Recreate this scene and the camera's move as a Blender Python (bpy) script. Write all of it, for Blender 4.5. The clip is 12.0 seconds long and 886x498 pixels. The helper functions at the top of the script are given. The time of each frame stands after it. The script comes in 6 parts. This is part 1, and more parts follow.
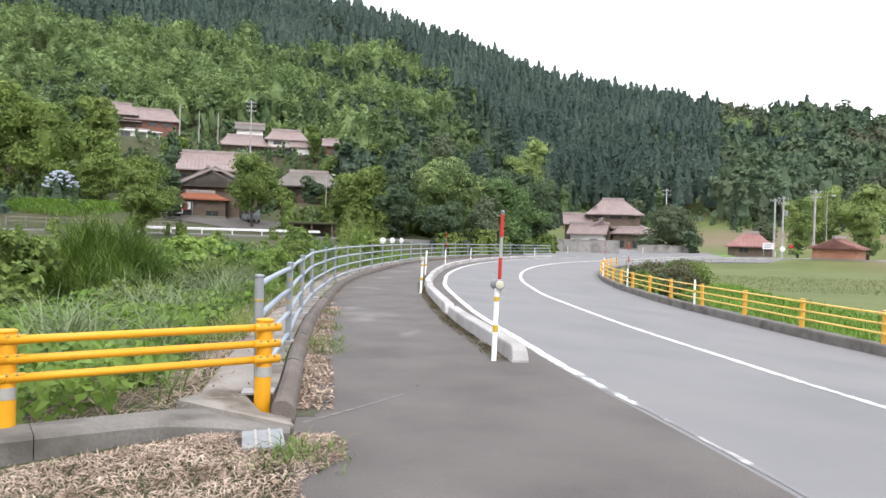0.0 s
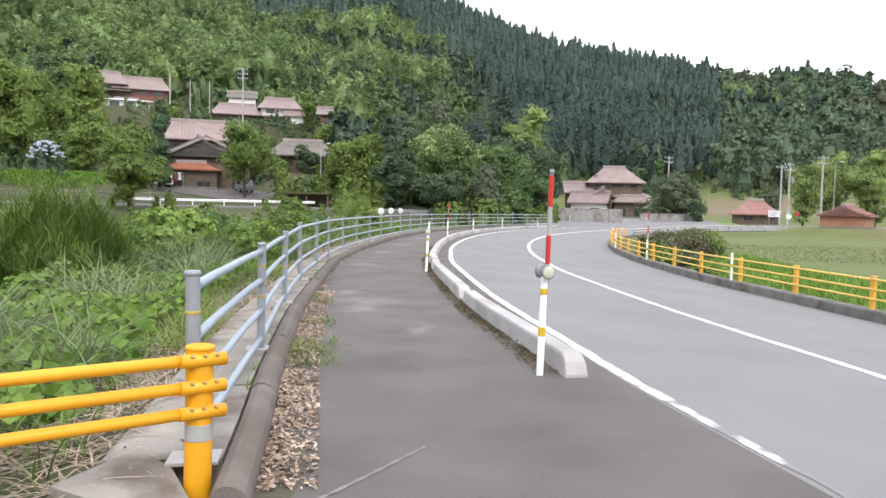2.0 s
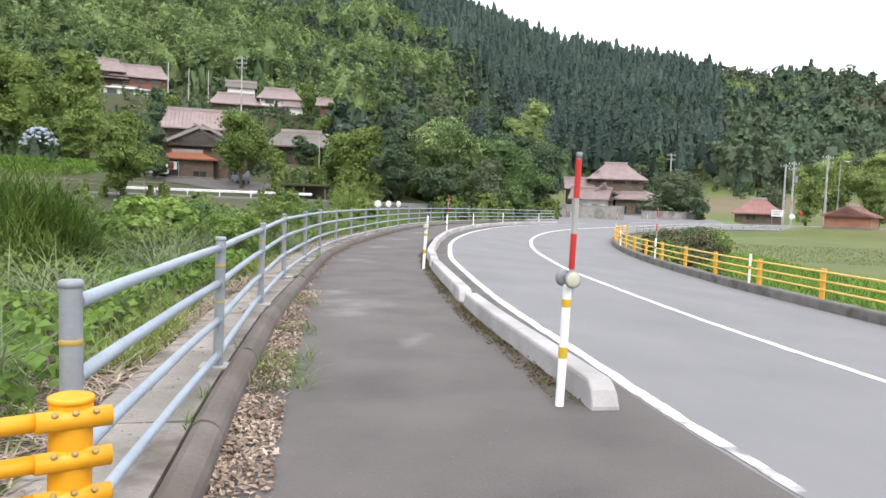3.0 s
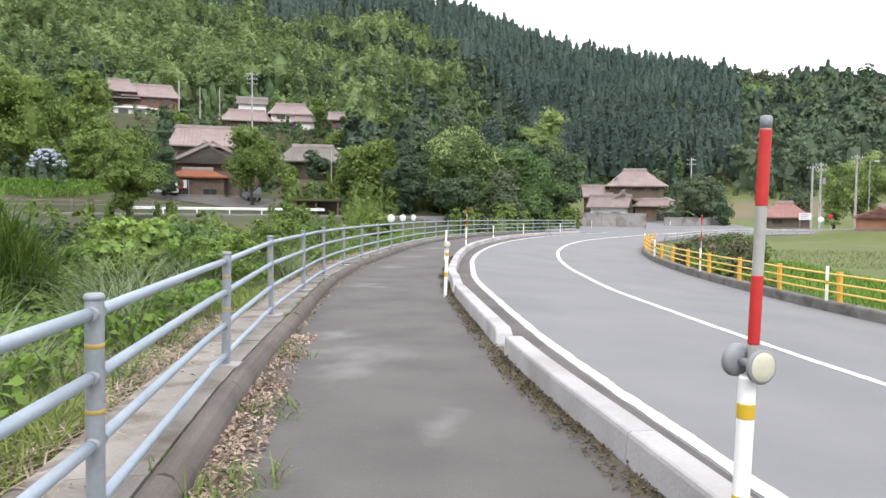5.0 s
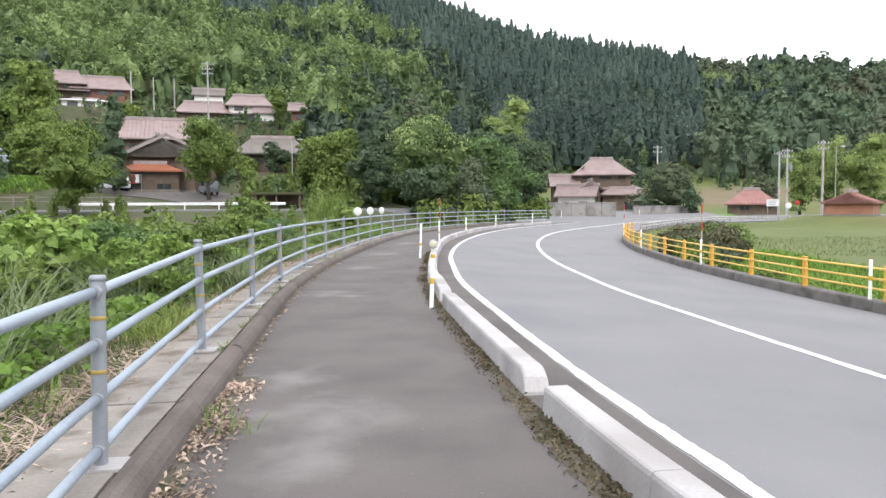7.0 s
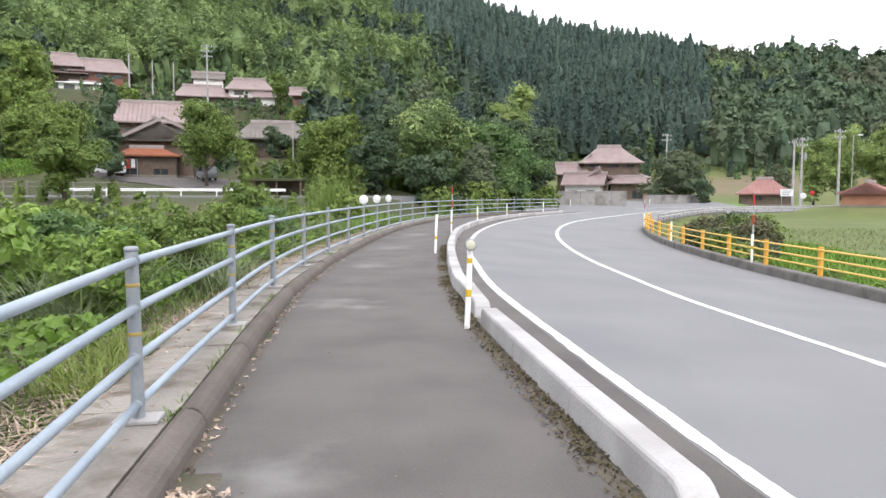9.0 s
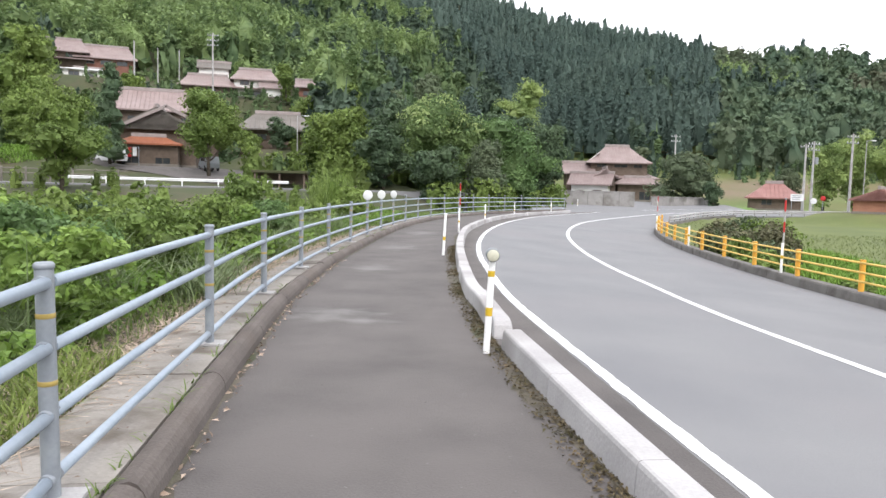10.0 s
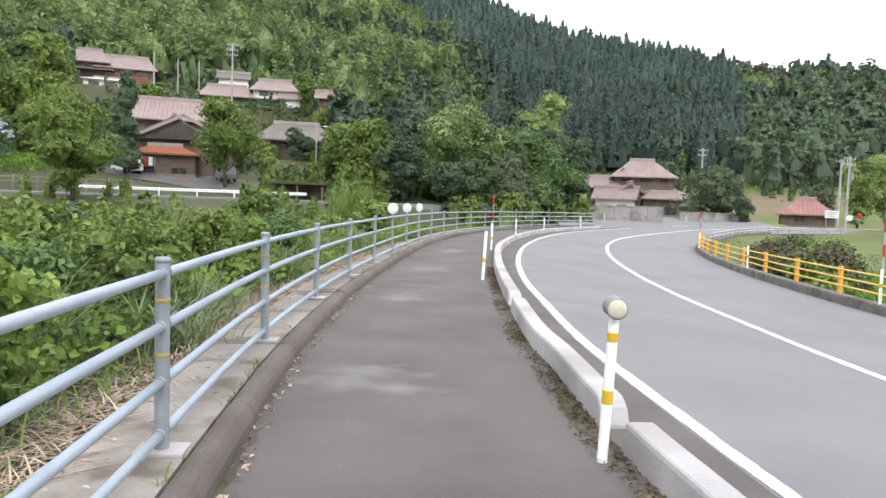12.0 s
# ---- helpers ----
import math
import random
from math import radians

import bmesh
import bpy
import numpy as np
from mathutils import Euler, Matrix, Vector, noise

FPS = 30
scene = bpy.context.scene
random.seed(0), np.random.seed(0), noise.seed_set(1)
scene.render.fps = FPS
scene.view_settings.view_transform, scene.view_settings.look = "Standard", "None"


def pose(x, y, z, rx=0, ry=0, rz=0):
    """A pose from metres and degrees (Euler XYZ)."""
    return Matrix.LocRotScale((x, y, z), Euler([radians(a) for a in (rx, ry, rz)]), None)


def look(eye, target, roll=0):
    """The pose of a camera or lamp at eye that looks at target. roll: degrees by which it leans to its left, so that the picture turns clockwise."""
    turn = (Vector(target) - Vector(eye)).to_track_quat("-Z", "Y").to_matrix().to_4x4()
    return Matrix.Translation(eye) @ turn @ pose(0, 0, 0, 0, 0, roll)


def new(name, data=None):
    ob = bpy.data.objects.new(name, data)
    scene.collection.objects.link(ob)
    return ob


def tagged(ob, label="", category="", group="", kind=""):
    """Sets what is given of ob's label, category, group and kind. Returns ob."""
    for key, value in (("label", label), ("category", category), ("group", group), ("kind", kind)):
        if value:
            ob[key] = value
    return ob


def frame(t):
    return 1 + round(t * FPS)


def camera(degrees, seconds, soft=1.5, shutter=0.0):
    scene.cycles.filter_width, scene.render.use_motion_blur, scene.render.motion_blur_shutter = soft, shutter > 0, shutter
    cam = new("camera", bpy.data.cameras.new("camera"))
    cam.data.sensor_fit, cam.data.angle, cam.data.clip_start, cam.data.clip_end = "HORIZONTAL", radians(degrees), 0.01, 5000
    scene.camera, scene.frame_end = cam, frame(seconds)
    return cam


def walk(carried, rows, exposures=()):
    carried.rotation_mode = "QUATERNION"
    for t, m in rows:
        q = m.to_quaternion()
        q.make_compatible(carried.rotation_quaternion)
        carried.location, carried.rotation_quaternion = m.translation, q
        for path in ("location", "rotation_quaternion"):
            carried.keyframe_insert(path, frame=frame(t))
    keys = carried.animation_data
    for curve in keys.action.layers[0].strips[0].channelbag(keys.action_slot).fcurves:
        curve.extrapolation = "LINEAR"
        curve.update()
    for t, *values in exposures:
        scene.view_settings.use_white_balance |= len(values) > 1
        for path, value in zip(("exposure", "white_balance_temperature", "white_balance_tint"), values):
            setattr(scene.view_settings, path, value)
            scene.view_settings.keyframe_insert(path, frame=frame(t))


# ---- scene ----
cam = camera(61.7, 12.0)

PATH = [
    (0, (2.045, -1.197, 1.437), (1.704, 0.773, 1.41), 1.6),
    (0.5, (1.911, -0.672, 1.438), (1.507, 1.285, 1.366), 1.0),
    (1, (1.721, -0.073, 1.428), (1.367, 1.895, 1.36), 0.1),
    (1.5, (1.561, 0.519, 1.436), (1.216, 2.487, 1.348), 1.6),
    (2, (1.378, 1.111, 1.441), (1.048, 3.08, 1.333), 1.2),
    (2.5, (1.29, 1.731, 1.436), (0.966, 3.702, 1.321), 1.6),
    (3, (1.165, 2.336, 1.409), (0.839, 4.306, 1.286), 2.1),
    (3.2, (1.142, 2.551, 1.417), (0.813, 4.519, 1.286), 2.0),
    (5, (0.597, 4.79, 1.436), (0.228, 6.753, 1.344), 0.6),
    (5.5, (0.37, 5.393, 1.445), (0.012, 7.358, 1.346), 1.0),
    (6, (0.218, 6.008, 1.454), (-0.137, 7.974, 1.366), 0.5),
    (6.5, (0.0, 6.62, 1.445), (-0.338, 8.588, 1.34), 0.2),
    (7, (-0.158, 7.244, 1.438), (-0.432, 9.222, 1.324), -0.3),
    (9, (-0.912, 9.633, 1.455), (-1.189, 11.608, 1.308), 0.1),
    (9.5, (-1.033, 10.244, 1.478), (-1.316, 12.219, 1.327), 0.8),
    (10, (-1.217, 10.823, 1.492), (-1.501, 12.797, 1.334), 1.5),
    (10.5, (-1.358, 11.443, 1.491), (-1.649, 13.416, 1.337), 1.2),
    (11, (-1.569, 12.043, 1.488), (-1.86, 14.016, 1.334), 1.4),
    (11.5, (-1.773, 12.638, 1.477), (-2.061, 14.612, 1.324), 1.6),
    (12, (-2.013, 13.218, 1.481), (-2.344, 15.186, 1.357), 2.0),
]
walk(cam, [(t, look(e, g, r)) for t, e, g, r in PATH], exposures=[(0, 1.02), (0.5, 1.14), (1.0, 1.03), (1.5, 1.02), (12, 1.02)])

# ---- world, sun ----
world = bpy.data.worlds.new("overcast_world")
scene.world = world
world.use_nodes = True
wn = world.node_tree
wn.nodes.clear()
sky = wn.nodes.new("ShaderNodeTexSky")
sky.sky_type, sky.sun_disc = "NISHITA", False
sky.sun_elevation, sky.sun_rotation = radians(58), radians(160)
sky.air_density, sky.dust_density = 1.0, 4.0
cloud = wn.nodes.new("ShaderNodeMix")
cloud.data_type = "RGBA"
cloud.inputs[0].default_value = 0.82
cloud.inputs[7].default_value = (9.7, 9.76, 10.15, 1)
bg = wn.nodes.new("ShaderNodeBackground")
bg.inputs[1].default_value = 0.12
out = wn.nodes.new("ShaderNodeOutputWorld")
wn.links.new(sky.outputs[0], cloud.inputs[6])
wn.links.new(cloud.outputs[2], bg.inputs[0])
wn.links.new(bg.outputs[0], out.inputs[0])
sun_data = bpy.data.lights.new("sun", "SUN")
sun_data.energy, sun_data.angle, sun_data.color = 0.9, radians(25), (1.0, 0.97, 0.94)
sun = new("sun", sun_data)
sun.matrix_world = look((20, -30, 60), (0, 20, 0))


# ---- materials ----
def mat(name, c1, c2, scale=3.0, rough=0.8, bump=0.2, island=0.0, obj=0.0, metal=0.0, fine=None, c3=None, patch=0.35, trans=0.0, band=(0.5, 1.0)):
    """Two scales of noise between c1 and c2, an optional stain c3, and a per-piece or per-leaf change of value."""
    m = bpy.data.materials.new(name)
    m.use_nodes = True
    nt = m.node_tree
    b = nt.nodes["Principled BSDF"]
    lk = nt.links.new
    geo = nt.nodes.new("ShaderNodeNewGeometry")
    n1 = nt.nodes.new("ShaderNodeTexNoise")
    n1.inputs["Scale"].default_value, n1.inputs["Detail"].default_value = scale, 5
    n2 = nt.nodes.new("ShaderNodeTexNoise")
    n2.inputs["Scale"].default_value, n2.inputs["Detail"].default_value = fine or scale * 14, 3
    lk(geo.outputs["Position"], n1.inputs["Vector"])
    lk(geo.outputs["Position"], n2.inputs["Vector"])
    add = nt.nodes.new("ShaderNodeMath")
    add.operation = "MULTIPLY_ADD"
    lk(n2.outputs[0], add.inputs[0])
    add.inputs[1].default_value = 0.5
    lk(n1.outputs[0], add.inputs[2])
    ramp = nt.nodes.new("ShaderNodeMapRange")
    ramp.inputs[1].default_value, ramp.inputs[2].default_value = band
    lk(add.outputs[0], ramp.inputs[0])
    mix = nt.nodes.new("ShaderNodeMix")
    mix.data_type = "RGBA"
    mix.inputs[6].default_value, mix.inputs[7].default_value = (*c1, 1), (*c2, 1)
    lk(ramp.outputs[0], mix.inputs[0])
    col = mix.outputs[2]
    if c3:
        n3 = nt.nodes.new("ShaderNodeTexNoise")
        n3.inputs["Scale"].default_value, n3.inputs["Detail"].default_value = scale * patch, 4
        lk(geo.outputs["Position"], n3.inputs["Vector"])
        r3 = nt.nodes.new("ShaderNodeMapRange")
        r3.inputs[1].default_value, r3.inputs[2].default_value = 0.5, 0.66
        lk(n3.outputs[0], r3.inputs[0])
        mx = nt.nodes.new("ShaderNodeMix")
        mx.data_type = "RGBA"
        mx.inputs[7].default_value = (*c3, 1)
        lk(r3.outputs[0], mx.inputs[0])
        lk(col, mx.inputs[6])
        col = mx.outputs[2]
    if island or obj:
        src = geo.outputs["Random Per Island"]
        if obj:
            src = nt.nodes.new("ShaderNodeObjectInfo").outputs["Random"]
        v = nt.nodes.new("ShaderNodeMapRange")
        k = island or obj
        v.inputs[3].default_value, v.inputs[4].default_value = 1 - k, 1 + k
        lk(src, v.inputs[0])
        hs = nt.nodes.new("ShaderNodeHueSaturation")
        lk(v.outputs[0], hs.inputs["Value"])
        lk(col, hs.inputs["Color"])
        col = hs.outputs[0]
    lk(col, b.inputs["Base Color"])
    b.inputs["Roughness"].default_value, b.inputs["Metallic"].default_value = rough, metal
    if trans:
        b.inputs["Specular IOR Level"].default_value = 0.3
        tr = nt.nodes.new("ShaderNodeBsdfTranslucent")
        lk(col, tr.inputs[0])
        ms = nt.nodes.new("ShaderNodeMixShader")
        ms.inputs[0].default_value = trans
        lk(b.outputs[0], ms.inputs[1])
        lk(tr.outputs[0], ms.inputs[2])
        lk(ms.outputs[0], nt.nodes["Material Output"].inputs[0])
    elif bump:
        bp = nt.nodes.new("ShaderNodeBump")
        bp.inputs["Strength"].default_value, bp.inputs["Distance"].default_value = bump, 0.02
        lk(add.outputs[0], bp.inputs["Height"])
        lk(bp.outputs[0], b.inputs["Normal"])
    return m


M = {
    "asphalt": mat("asphalt", (0.144, 0.145, 0.155), (0.186, 0.186, 0.191), 0.5, 0.85, 0.35, fine=90, c3=(0.173, 0.169, 0.176)),
    "walk": mat("walkway_asphalt", (0.0683, 0.0612, 0.0594), (0.118, 0.106, 0.102), 1.1, 0.9, 0.5, fine=70, c3=(0.107, 0.0957, 0.0922), patch=0.6),
    "patch": mat("pale_patch", (0.126, 0.122, 0.118), (0.192, 0.185, 0.178), 3.0, 0.9, 0.3, fine=60),
    "line": mat("road_paint", (0.558, 0.566, 0.566), (0.689, 0.697, 0.697), 6, 0.7, 0.2, fine=60, c3=(0.451, 0.451, 0.451), patch=1.5),
    "concrete": mat("pale_concrete", (0.325, 0.315, 0.318), (0.43, 0.42, 0.422), 2.0, 0.9, 0.4, fine=40, c3=(0.285, 0.272, 0.268), obj=0.06),
    "old_concrete": mat("weathered_concrete", (0.084, 0.07, 0.064), (0.152, 0.13, 0.118), 2.2, 0.95, 0.45, fine=45, c3=(0.102, 0.082, 0.07), patch=0.6, obj=0.08),
    "strip": mat("grey_concrete", (0.198, 0.18, 0.162), (0.301, 0.278, 0.253), 1.6, 0.92, 0.5, fine=45, c3=(0.13, 0.109, 0.0893), patch=1.4, obj=0.14),
    "block_wall": mat("pale_block_wall", (0.21, 0.2, 0.195), (0.31, 0.3, 0.29), 0.8, 0.9, 0.4, fine=9, c3=(0.16, 0.15, 0.14), patch=1.2, obj=0.1),
    "brick_board": mat("orange_brown_boards", (0.26, 0.115, 0.075), (0.35, 0.17, 0.11), 1.0, 0.8, 0.3, fine=9),
    "kerb_grey": mat("stained_kerb_concrete", (0.105, 0.098, 0.092), (0.19, 0.18, 0.168), 1.8, 0.92, 0.5, fine=40, c3=(0.08, 0.072, 0.064), patch=1.2, obj=0.12),
    "galv": mat("galvanised_steel", (0.281, 0.335, 0.406), (0.374, 0.429, 0.491), 2.0, 0.5, 0.05, fine=30, metal=0.15),
    "galv_post": mat("grey_post_steel", (0.219, 0.241, 0.274), (0.292, 0.317, 0.344), 5.0, 0.5, 0.05, fine=40, metal=0.15),
    "yellow": mat("yellow_paint", (0.672, 0.302, 0.00672), (0.722, 0.353, 0.0126), 3.0, 0.45, 0.05, fine=40),
    "yellow_pale": mat("faded_yellow_paint", (0.7, 0.47, 0.1), (0.76, 0.54, 0.16), 3.0, 0.5, 0.05, fine=40),
    "bolt": mat("dull_bolt_steel", (0.3, 0.2, 0.06), (0.4, 0.28, 0.1), 5.0, 0.6, 0.05),
    "ochre": mat("orange_yellow_paint", (0.62, 0.3, 0.03), (0.7, 0.37, 0.06), 3.0, 0.5, 0.05, fine=40),
    "tape": mat("yellow_tape", (0.525, 0.35, 0.021), (0.56, 0.385, 0.035), 3.0, 0.4, 0.05),
    "reflect": mat("reflective_sheet", (0.315, 0.315, 0.3), (0.39, 0.39, 0.375), 3.0, 0.3, 0.05),
    "white": mat("white_paint", (0.607, 0.615, 0.623), (0.689, 0.697, 0.705), 3.0, 0.5, 0.05),
    "marker": mat("white_marker_plastic", (0.8, 0.8, 0.8), (0.88, 0.88, 0.87), 3.0, 0.4, 0.05),
    # Far foliage: haze's blue lift and clump light and dark are in these colours.
    "leaf_far": mat("hillside_broadleaf", (0.066, 0.112, 0.048), (0.165, 0.232, 0.1), 0.1, 0.7, 0, 0.1, trans=0.3, fine=0.4, band=(0.6, 0.9)),
    "dark_far": mat("hillside_dark_foliage", (0.042, 0.07, 0.05), (0.092, 0.135, 0.088), 0.1, 0.7, 0, 0.14, trans=0.25, fine=0.4, band=(0.6, 0.9)),
    "mixed_far": mat("far_mixed_foliage", (0.0723, 0.117, 0.0752), (0.149, 0.204, 0.12), 0.06, 0.75, 0, 0.06, trans=0.3, fine=0.2, band=(0.6, 0.9), c3=(0.115, 0.125, 0.08), patch=0.35),
    "red": mat("red_paint", (0.4, 0.016, 0.016), (0.48, 0.028, 0.024), 3.0, 0.5, 0.05),
    "grey_plastic": mat("grey_plastic", (0.188, 0.203, 0.217), (0.247, 0.262, 0.277), 6.0, 0.5, 0.05),
    "lens": mat("reflector_lens", (0.46, 0.45, 0.36), (0.56, 0.55, 0.44), 30.0, 0.2, 0.2),
    "soil": mat("ground_soil", (0.0324, 0.0421, 0.0158), (0.0594, 0.0675, 0.0262), 0.6, 0.95, 0.5, fine=9, c3=(0.0702, 0.0619, 0.0342)),
    "paddy": mat("rice_green", (0.105, 0.2, 0.028), (0.165, 0.27, 0.05), 0.4, 0.8, 0.3, fine=6, island=0.2, trans=0.25),
    "meadow": mat("meadow_grass", (0.07, 0.0933, 0.0207), (0.107, 0.13, 0.0316), 0.2, 0.9, 0.4, fine=5, c3=(0.124, 0.0977, 0.0402), patch=0.16, island=0.05),
    "leaf": mat("broadleaf_foliage", (0.098, 0.152, 0.038), (0.188, 0.255, 0.066), 0.25, 0.6, 0, 0.35, trans=0.3),
    "leaf_dark": mat("dark_foliage", (0.0501, 0.0846, 0.0464), (0.1, 0.147, 0.0741), 0.3, 0.6, 0, 0.35, trans=0.25),
    "leaf_bright": mat("bright_foliage", (0.13, 0.196, 0.048), (0.231, 0.306, 0.086), 0.15, 0.6, 0, 0.3, trans=0.35),
    "leaf_bright2": mat("chestnut_foliage", (0.085, 0.145, 0.05), (0.2, 0.275, 0.1), 0.25, 0.6, 0, 0.3, trans=0.3, c3=(0.065, 0.115, 0.042), patch=0.9),
    "leaf_brown": mat("browning_foliage", (0.085, 0.085, 0.045), (0.15, 0.145, 0.085), 0.6, 0.65, 0, 0.3, trans=0.25, c3=(0.08, 0.12, 0.05), patch=1.5),
    "leaf_fresh": mat("fresh_green_foliage", (0.078, 0.145, 0.05), (0.155, 0.235, 0.085), 0.3, 0.6, 0, 0.3, trans=0.3),
    "catkin": mat("chestnut_flowers", (0.25, 0.33, 0.125), (0.37, 0.45, 0.2), 0.8, 0.7, 0, 0.15, trans=0.3),
    "leaf_dull": mat("dull_foliage", (0.0736, 0.104, 0.0554), (0.128, 0.158, 0.0907), 0.3, 0.6, 0, 0.3, trans=0.25),
    "kudzu": mat("creeper_leaves", (0.09, 0.168, 0.026), (0.178, 0.275, 0.052), 0.7, 0.55, 0, 0.3, trans=0.35, fine=5, band=(0.58, 0.95)),
    # Brighter copy of the creeper colours, with the sunny look put into them.
    "kudzu_bright": mat("sunny_creeper_leaves", (0.105, 0.18, 0.036), (0.24, 0.34, 0.085), 0.7, 0.55, 0, 0.3, trans=0.35, fine=5, band=(0.58, 0.95)),
    "old_tape": mat("faded_tape", (0.33, 0.24, 0.06), (0.42, 0.31, 0.09), 5.0, 0.6, 0.05),
    "broom": mat("broom_twigs", (0.066, 0.122, 0.02), (0.135, 0.205, 0.036), 0.8, 0.6, 0, 0.3, trans=0.25),
    "dirt": mat("kerb_dirt", (0.056, 0.048, 0.036), (0.12, 0.104, 0.08), 3.0, 0.95, 0.6, fine=50, c3=(0.048, 0.056, 0.024)),
    # Bamboo colour brightened against its own leaf shade; the sunlit look is painted in.
    "bamboo_near": mat("sunlit_bamboo", (0.183, 0.256, 0.09), (0.354, 0.439, 0.162), 0.25, 0.6, 0, 0.2, trans=0.4, fine=1.2, band=(0.6, 0.9)),
    "flower": mat("hydrangea_flowers", (0.225, 0.262, 0.338), (0.345, 0.383, 0.435), 8.0, 0.7, 0.3),
    "moss_litter": mat("moss_and_litter", (0.045, 0.045, 0.018), (0.144, 0.108, 0.0675), 2.5, 0.9, 0, 0.5, trans=0.1),
    # Distance haze is put into this colour as added blue and a lift.
    "conifer": mat("conifer_foliage", (0.0404, 0.0689, 0.0593), (0.0829, 0.121, 0.0978), 0.045, 0.75, 0, 0.12, trans=0.15),
    # Blue for haze and plume-sized light and shade are put into the colour.
    "bamboo": mat("bamboo_foliage", (0.1, 0.155, 0.06), (0.27, 0.36, 0.145), 0.12, 0.6, 0, 0.13, trans=0.3, fine=0.45, band=(0.6, 0.92)),
    "grass": mat("tall_grass", (0.0983, 0.156, 0.034), (0.179, 0.246, 0.068), 0.6, 0.6, 0, 0.3, trans=0.35),
    "bright_grass": mat("young_grass", (0.15, 0.205, 0.045), (0.25, 0.3, 0.085), 1.5, 0.6, 0, 0.25, trans=0.35),
    "pale_grass": mat("pale_pampas_grass", (0.142, 0.19, 0.0874), (0.227, 0.281, 0.146), 0.8, 0.55, 0, 0.25, trans=0.3),
    "dry": mat("dry_litter", (0.215, 0.158, 0.122), (0.5, 0.405, 0.33), 3.0, 0.9, 0, 0.45, trans=0.15, fine=30, band=(0.55, 0.95)),
    "bark": mat("bark", (0.0595, 0.0467, 0.034), (0.119, 0.0978, 0.0765), 3.0, 0.95, 0.8),
    "tile_roof": mat("red_brown_roof_tiles", (0.166, 0.116, 0.109), (0.245, 0.189, 0.18), 0.7, 0.5, 0.5, fine=5, c3=(0.194, 0.149, 0.14), obj=0.12),
    "ridge_tile": mat("pale_ridge_tiles", (0.225, 0.188, 0.18), (0.315, 0.27, 0.262), 1.5, 0.6, 0.3),
    "grey_roof": mat("grey_brown_roof_tiles", (0.102, 0.09, 0.078), (0.15, 0.132, 0.117), 0.7, 0.6, 0.5, fine=5),
    "orange_roof": mat("orange_metal_roof", (0.208, 0.064, 0.028), (0.28, 0.096, 0.044), 1.0, 0.6, 0.2, fine=8),
    "red_roof": mat("red_metal_roof", (0.216, 0.096, 0.084), (0.296, 0.152, 0.136), 0.8, 0.55, 0.2, fine=6),
    "plaster": mat("white_plaster", (0.626, 0.616, 0.589), (0.736, 0.727, 0.708), 0.8, 0.9, 0.1),
    "wood": mat("weathered_wood", (0.0825, 0.06, 0.045), (0.15, 0.112, 0.0863), 1.2, 0.85, 0.4, fine=9),
    "red_wood": mat("red_brown_boards", (0.16, 0.068, 0.048), (0.224, 0.104, 0.076), 1.0, 0.8, 0.3, fine=9),
    "dark": mat("dark_opening", (0.015, 0.015, 0.016), (0.03, 0.03, 0.03), 2, 0.5, 0),
    "stone": mat("stone_wall", (0.134, 0.12, 0.106), (0.22, 0.203, 0.178), 1.0, 0.9, 0.6, fine=7),
}


def stain(m, spots, colour, soft=0.75, ragged=1.1):
    """Adds worn pale patches with ragged outlines to a ground material: spots are (x, y, half width, half depth)."""
    nt = m.node_tree
    lk = nt.links.new
    b = nt.nodes["Principled BSDF"]
    src = b.inputs["Base Color"].links[0].from_socket
    geo = nt.nodes.new("ShaderNodeNewGeometry")
    nz = nt.nodes.new("ShaderNodeTexNoise")
    nz.inputs["Scale"].default_value, nz.inputs["Detail"].default_value = 3.0, 6
    lk(geo.outputs["Position"], nz.inputs["Vector"])
    best = None
    for x, y, a, d in spots:
        sub = nt.nodes.new("ShaderNodeVectorMath")
        sub.operation = "SUBTRACT"
        sub.inputs[1].default_value = (x, y, 0)
        lk(geo.outputs["Position"], sub.inputs[0])
        mul = nt.nodes.new("ShaderNodeVectorMath")
        mul.operation = "MULTIPLY"
        mul.inputs[1].default_value = (1 / a, 1 / d, 0)
        lk(sub.outputs[0], mul.inputs[0])
        ln = nt.nodes.new("ShaderNodeVectorMath")
        ln.operation = "LENGTH"
        lk(mul.outputs[0], ln.inputs[0])
        if best is None:
            best = ln.outputs["Value"]
        else:
            mn = nt.nodes.new("ShaderNodeMath")
            mn.operation = "MINIMUM"
            lk(best, mn.inputs[0])
            lk(ln.outputs["Value"], mn.inputs[1])
            best = mn.outputs[0]
    ad = nt.nodes.new("ShaderNodeMath")
    ad.operation = "MULTIPLY_ADD"
    ad.inputs[1].default_value = ragged * 2
    lk(nz.outputs[0], ad.inputs[0])
    lk(best, ad.inputs[2])
    mr = nt.nodes.new("ShaderNodeMapRange")
    mr.inputs[1].default_value, mr.inputs[2].default_value = ragged + 1.0, ragged + 1.0 - soft
    lk(ad.outputs[0], mr.inputs[0])
    mx = nt.nodes.new("ShaderNodeMix")
    mx.data_type = "RGBA"
    mx.inputs[7].default_value = (*colour, 1)
    lk(mr.outputs[0], mx.inputs[0])
    lk(src, mx.inputs[6])
    lk(mx.outputs[2], b.inputs["Base Color"])


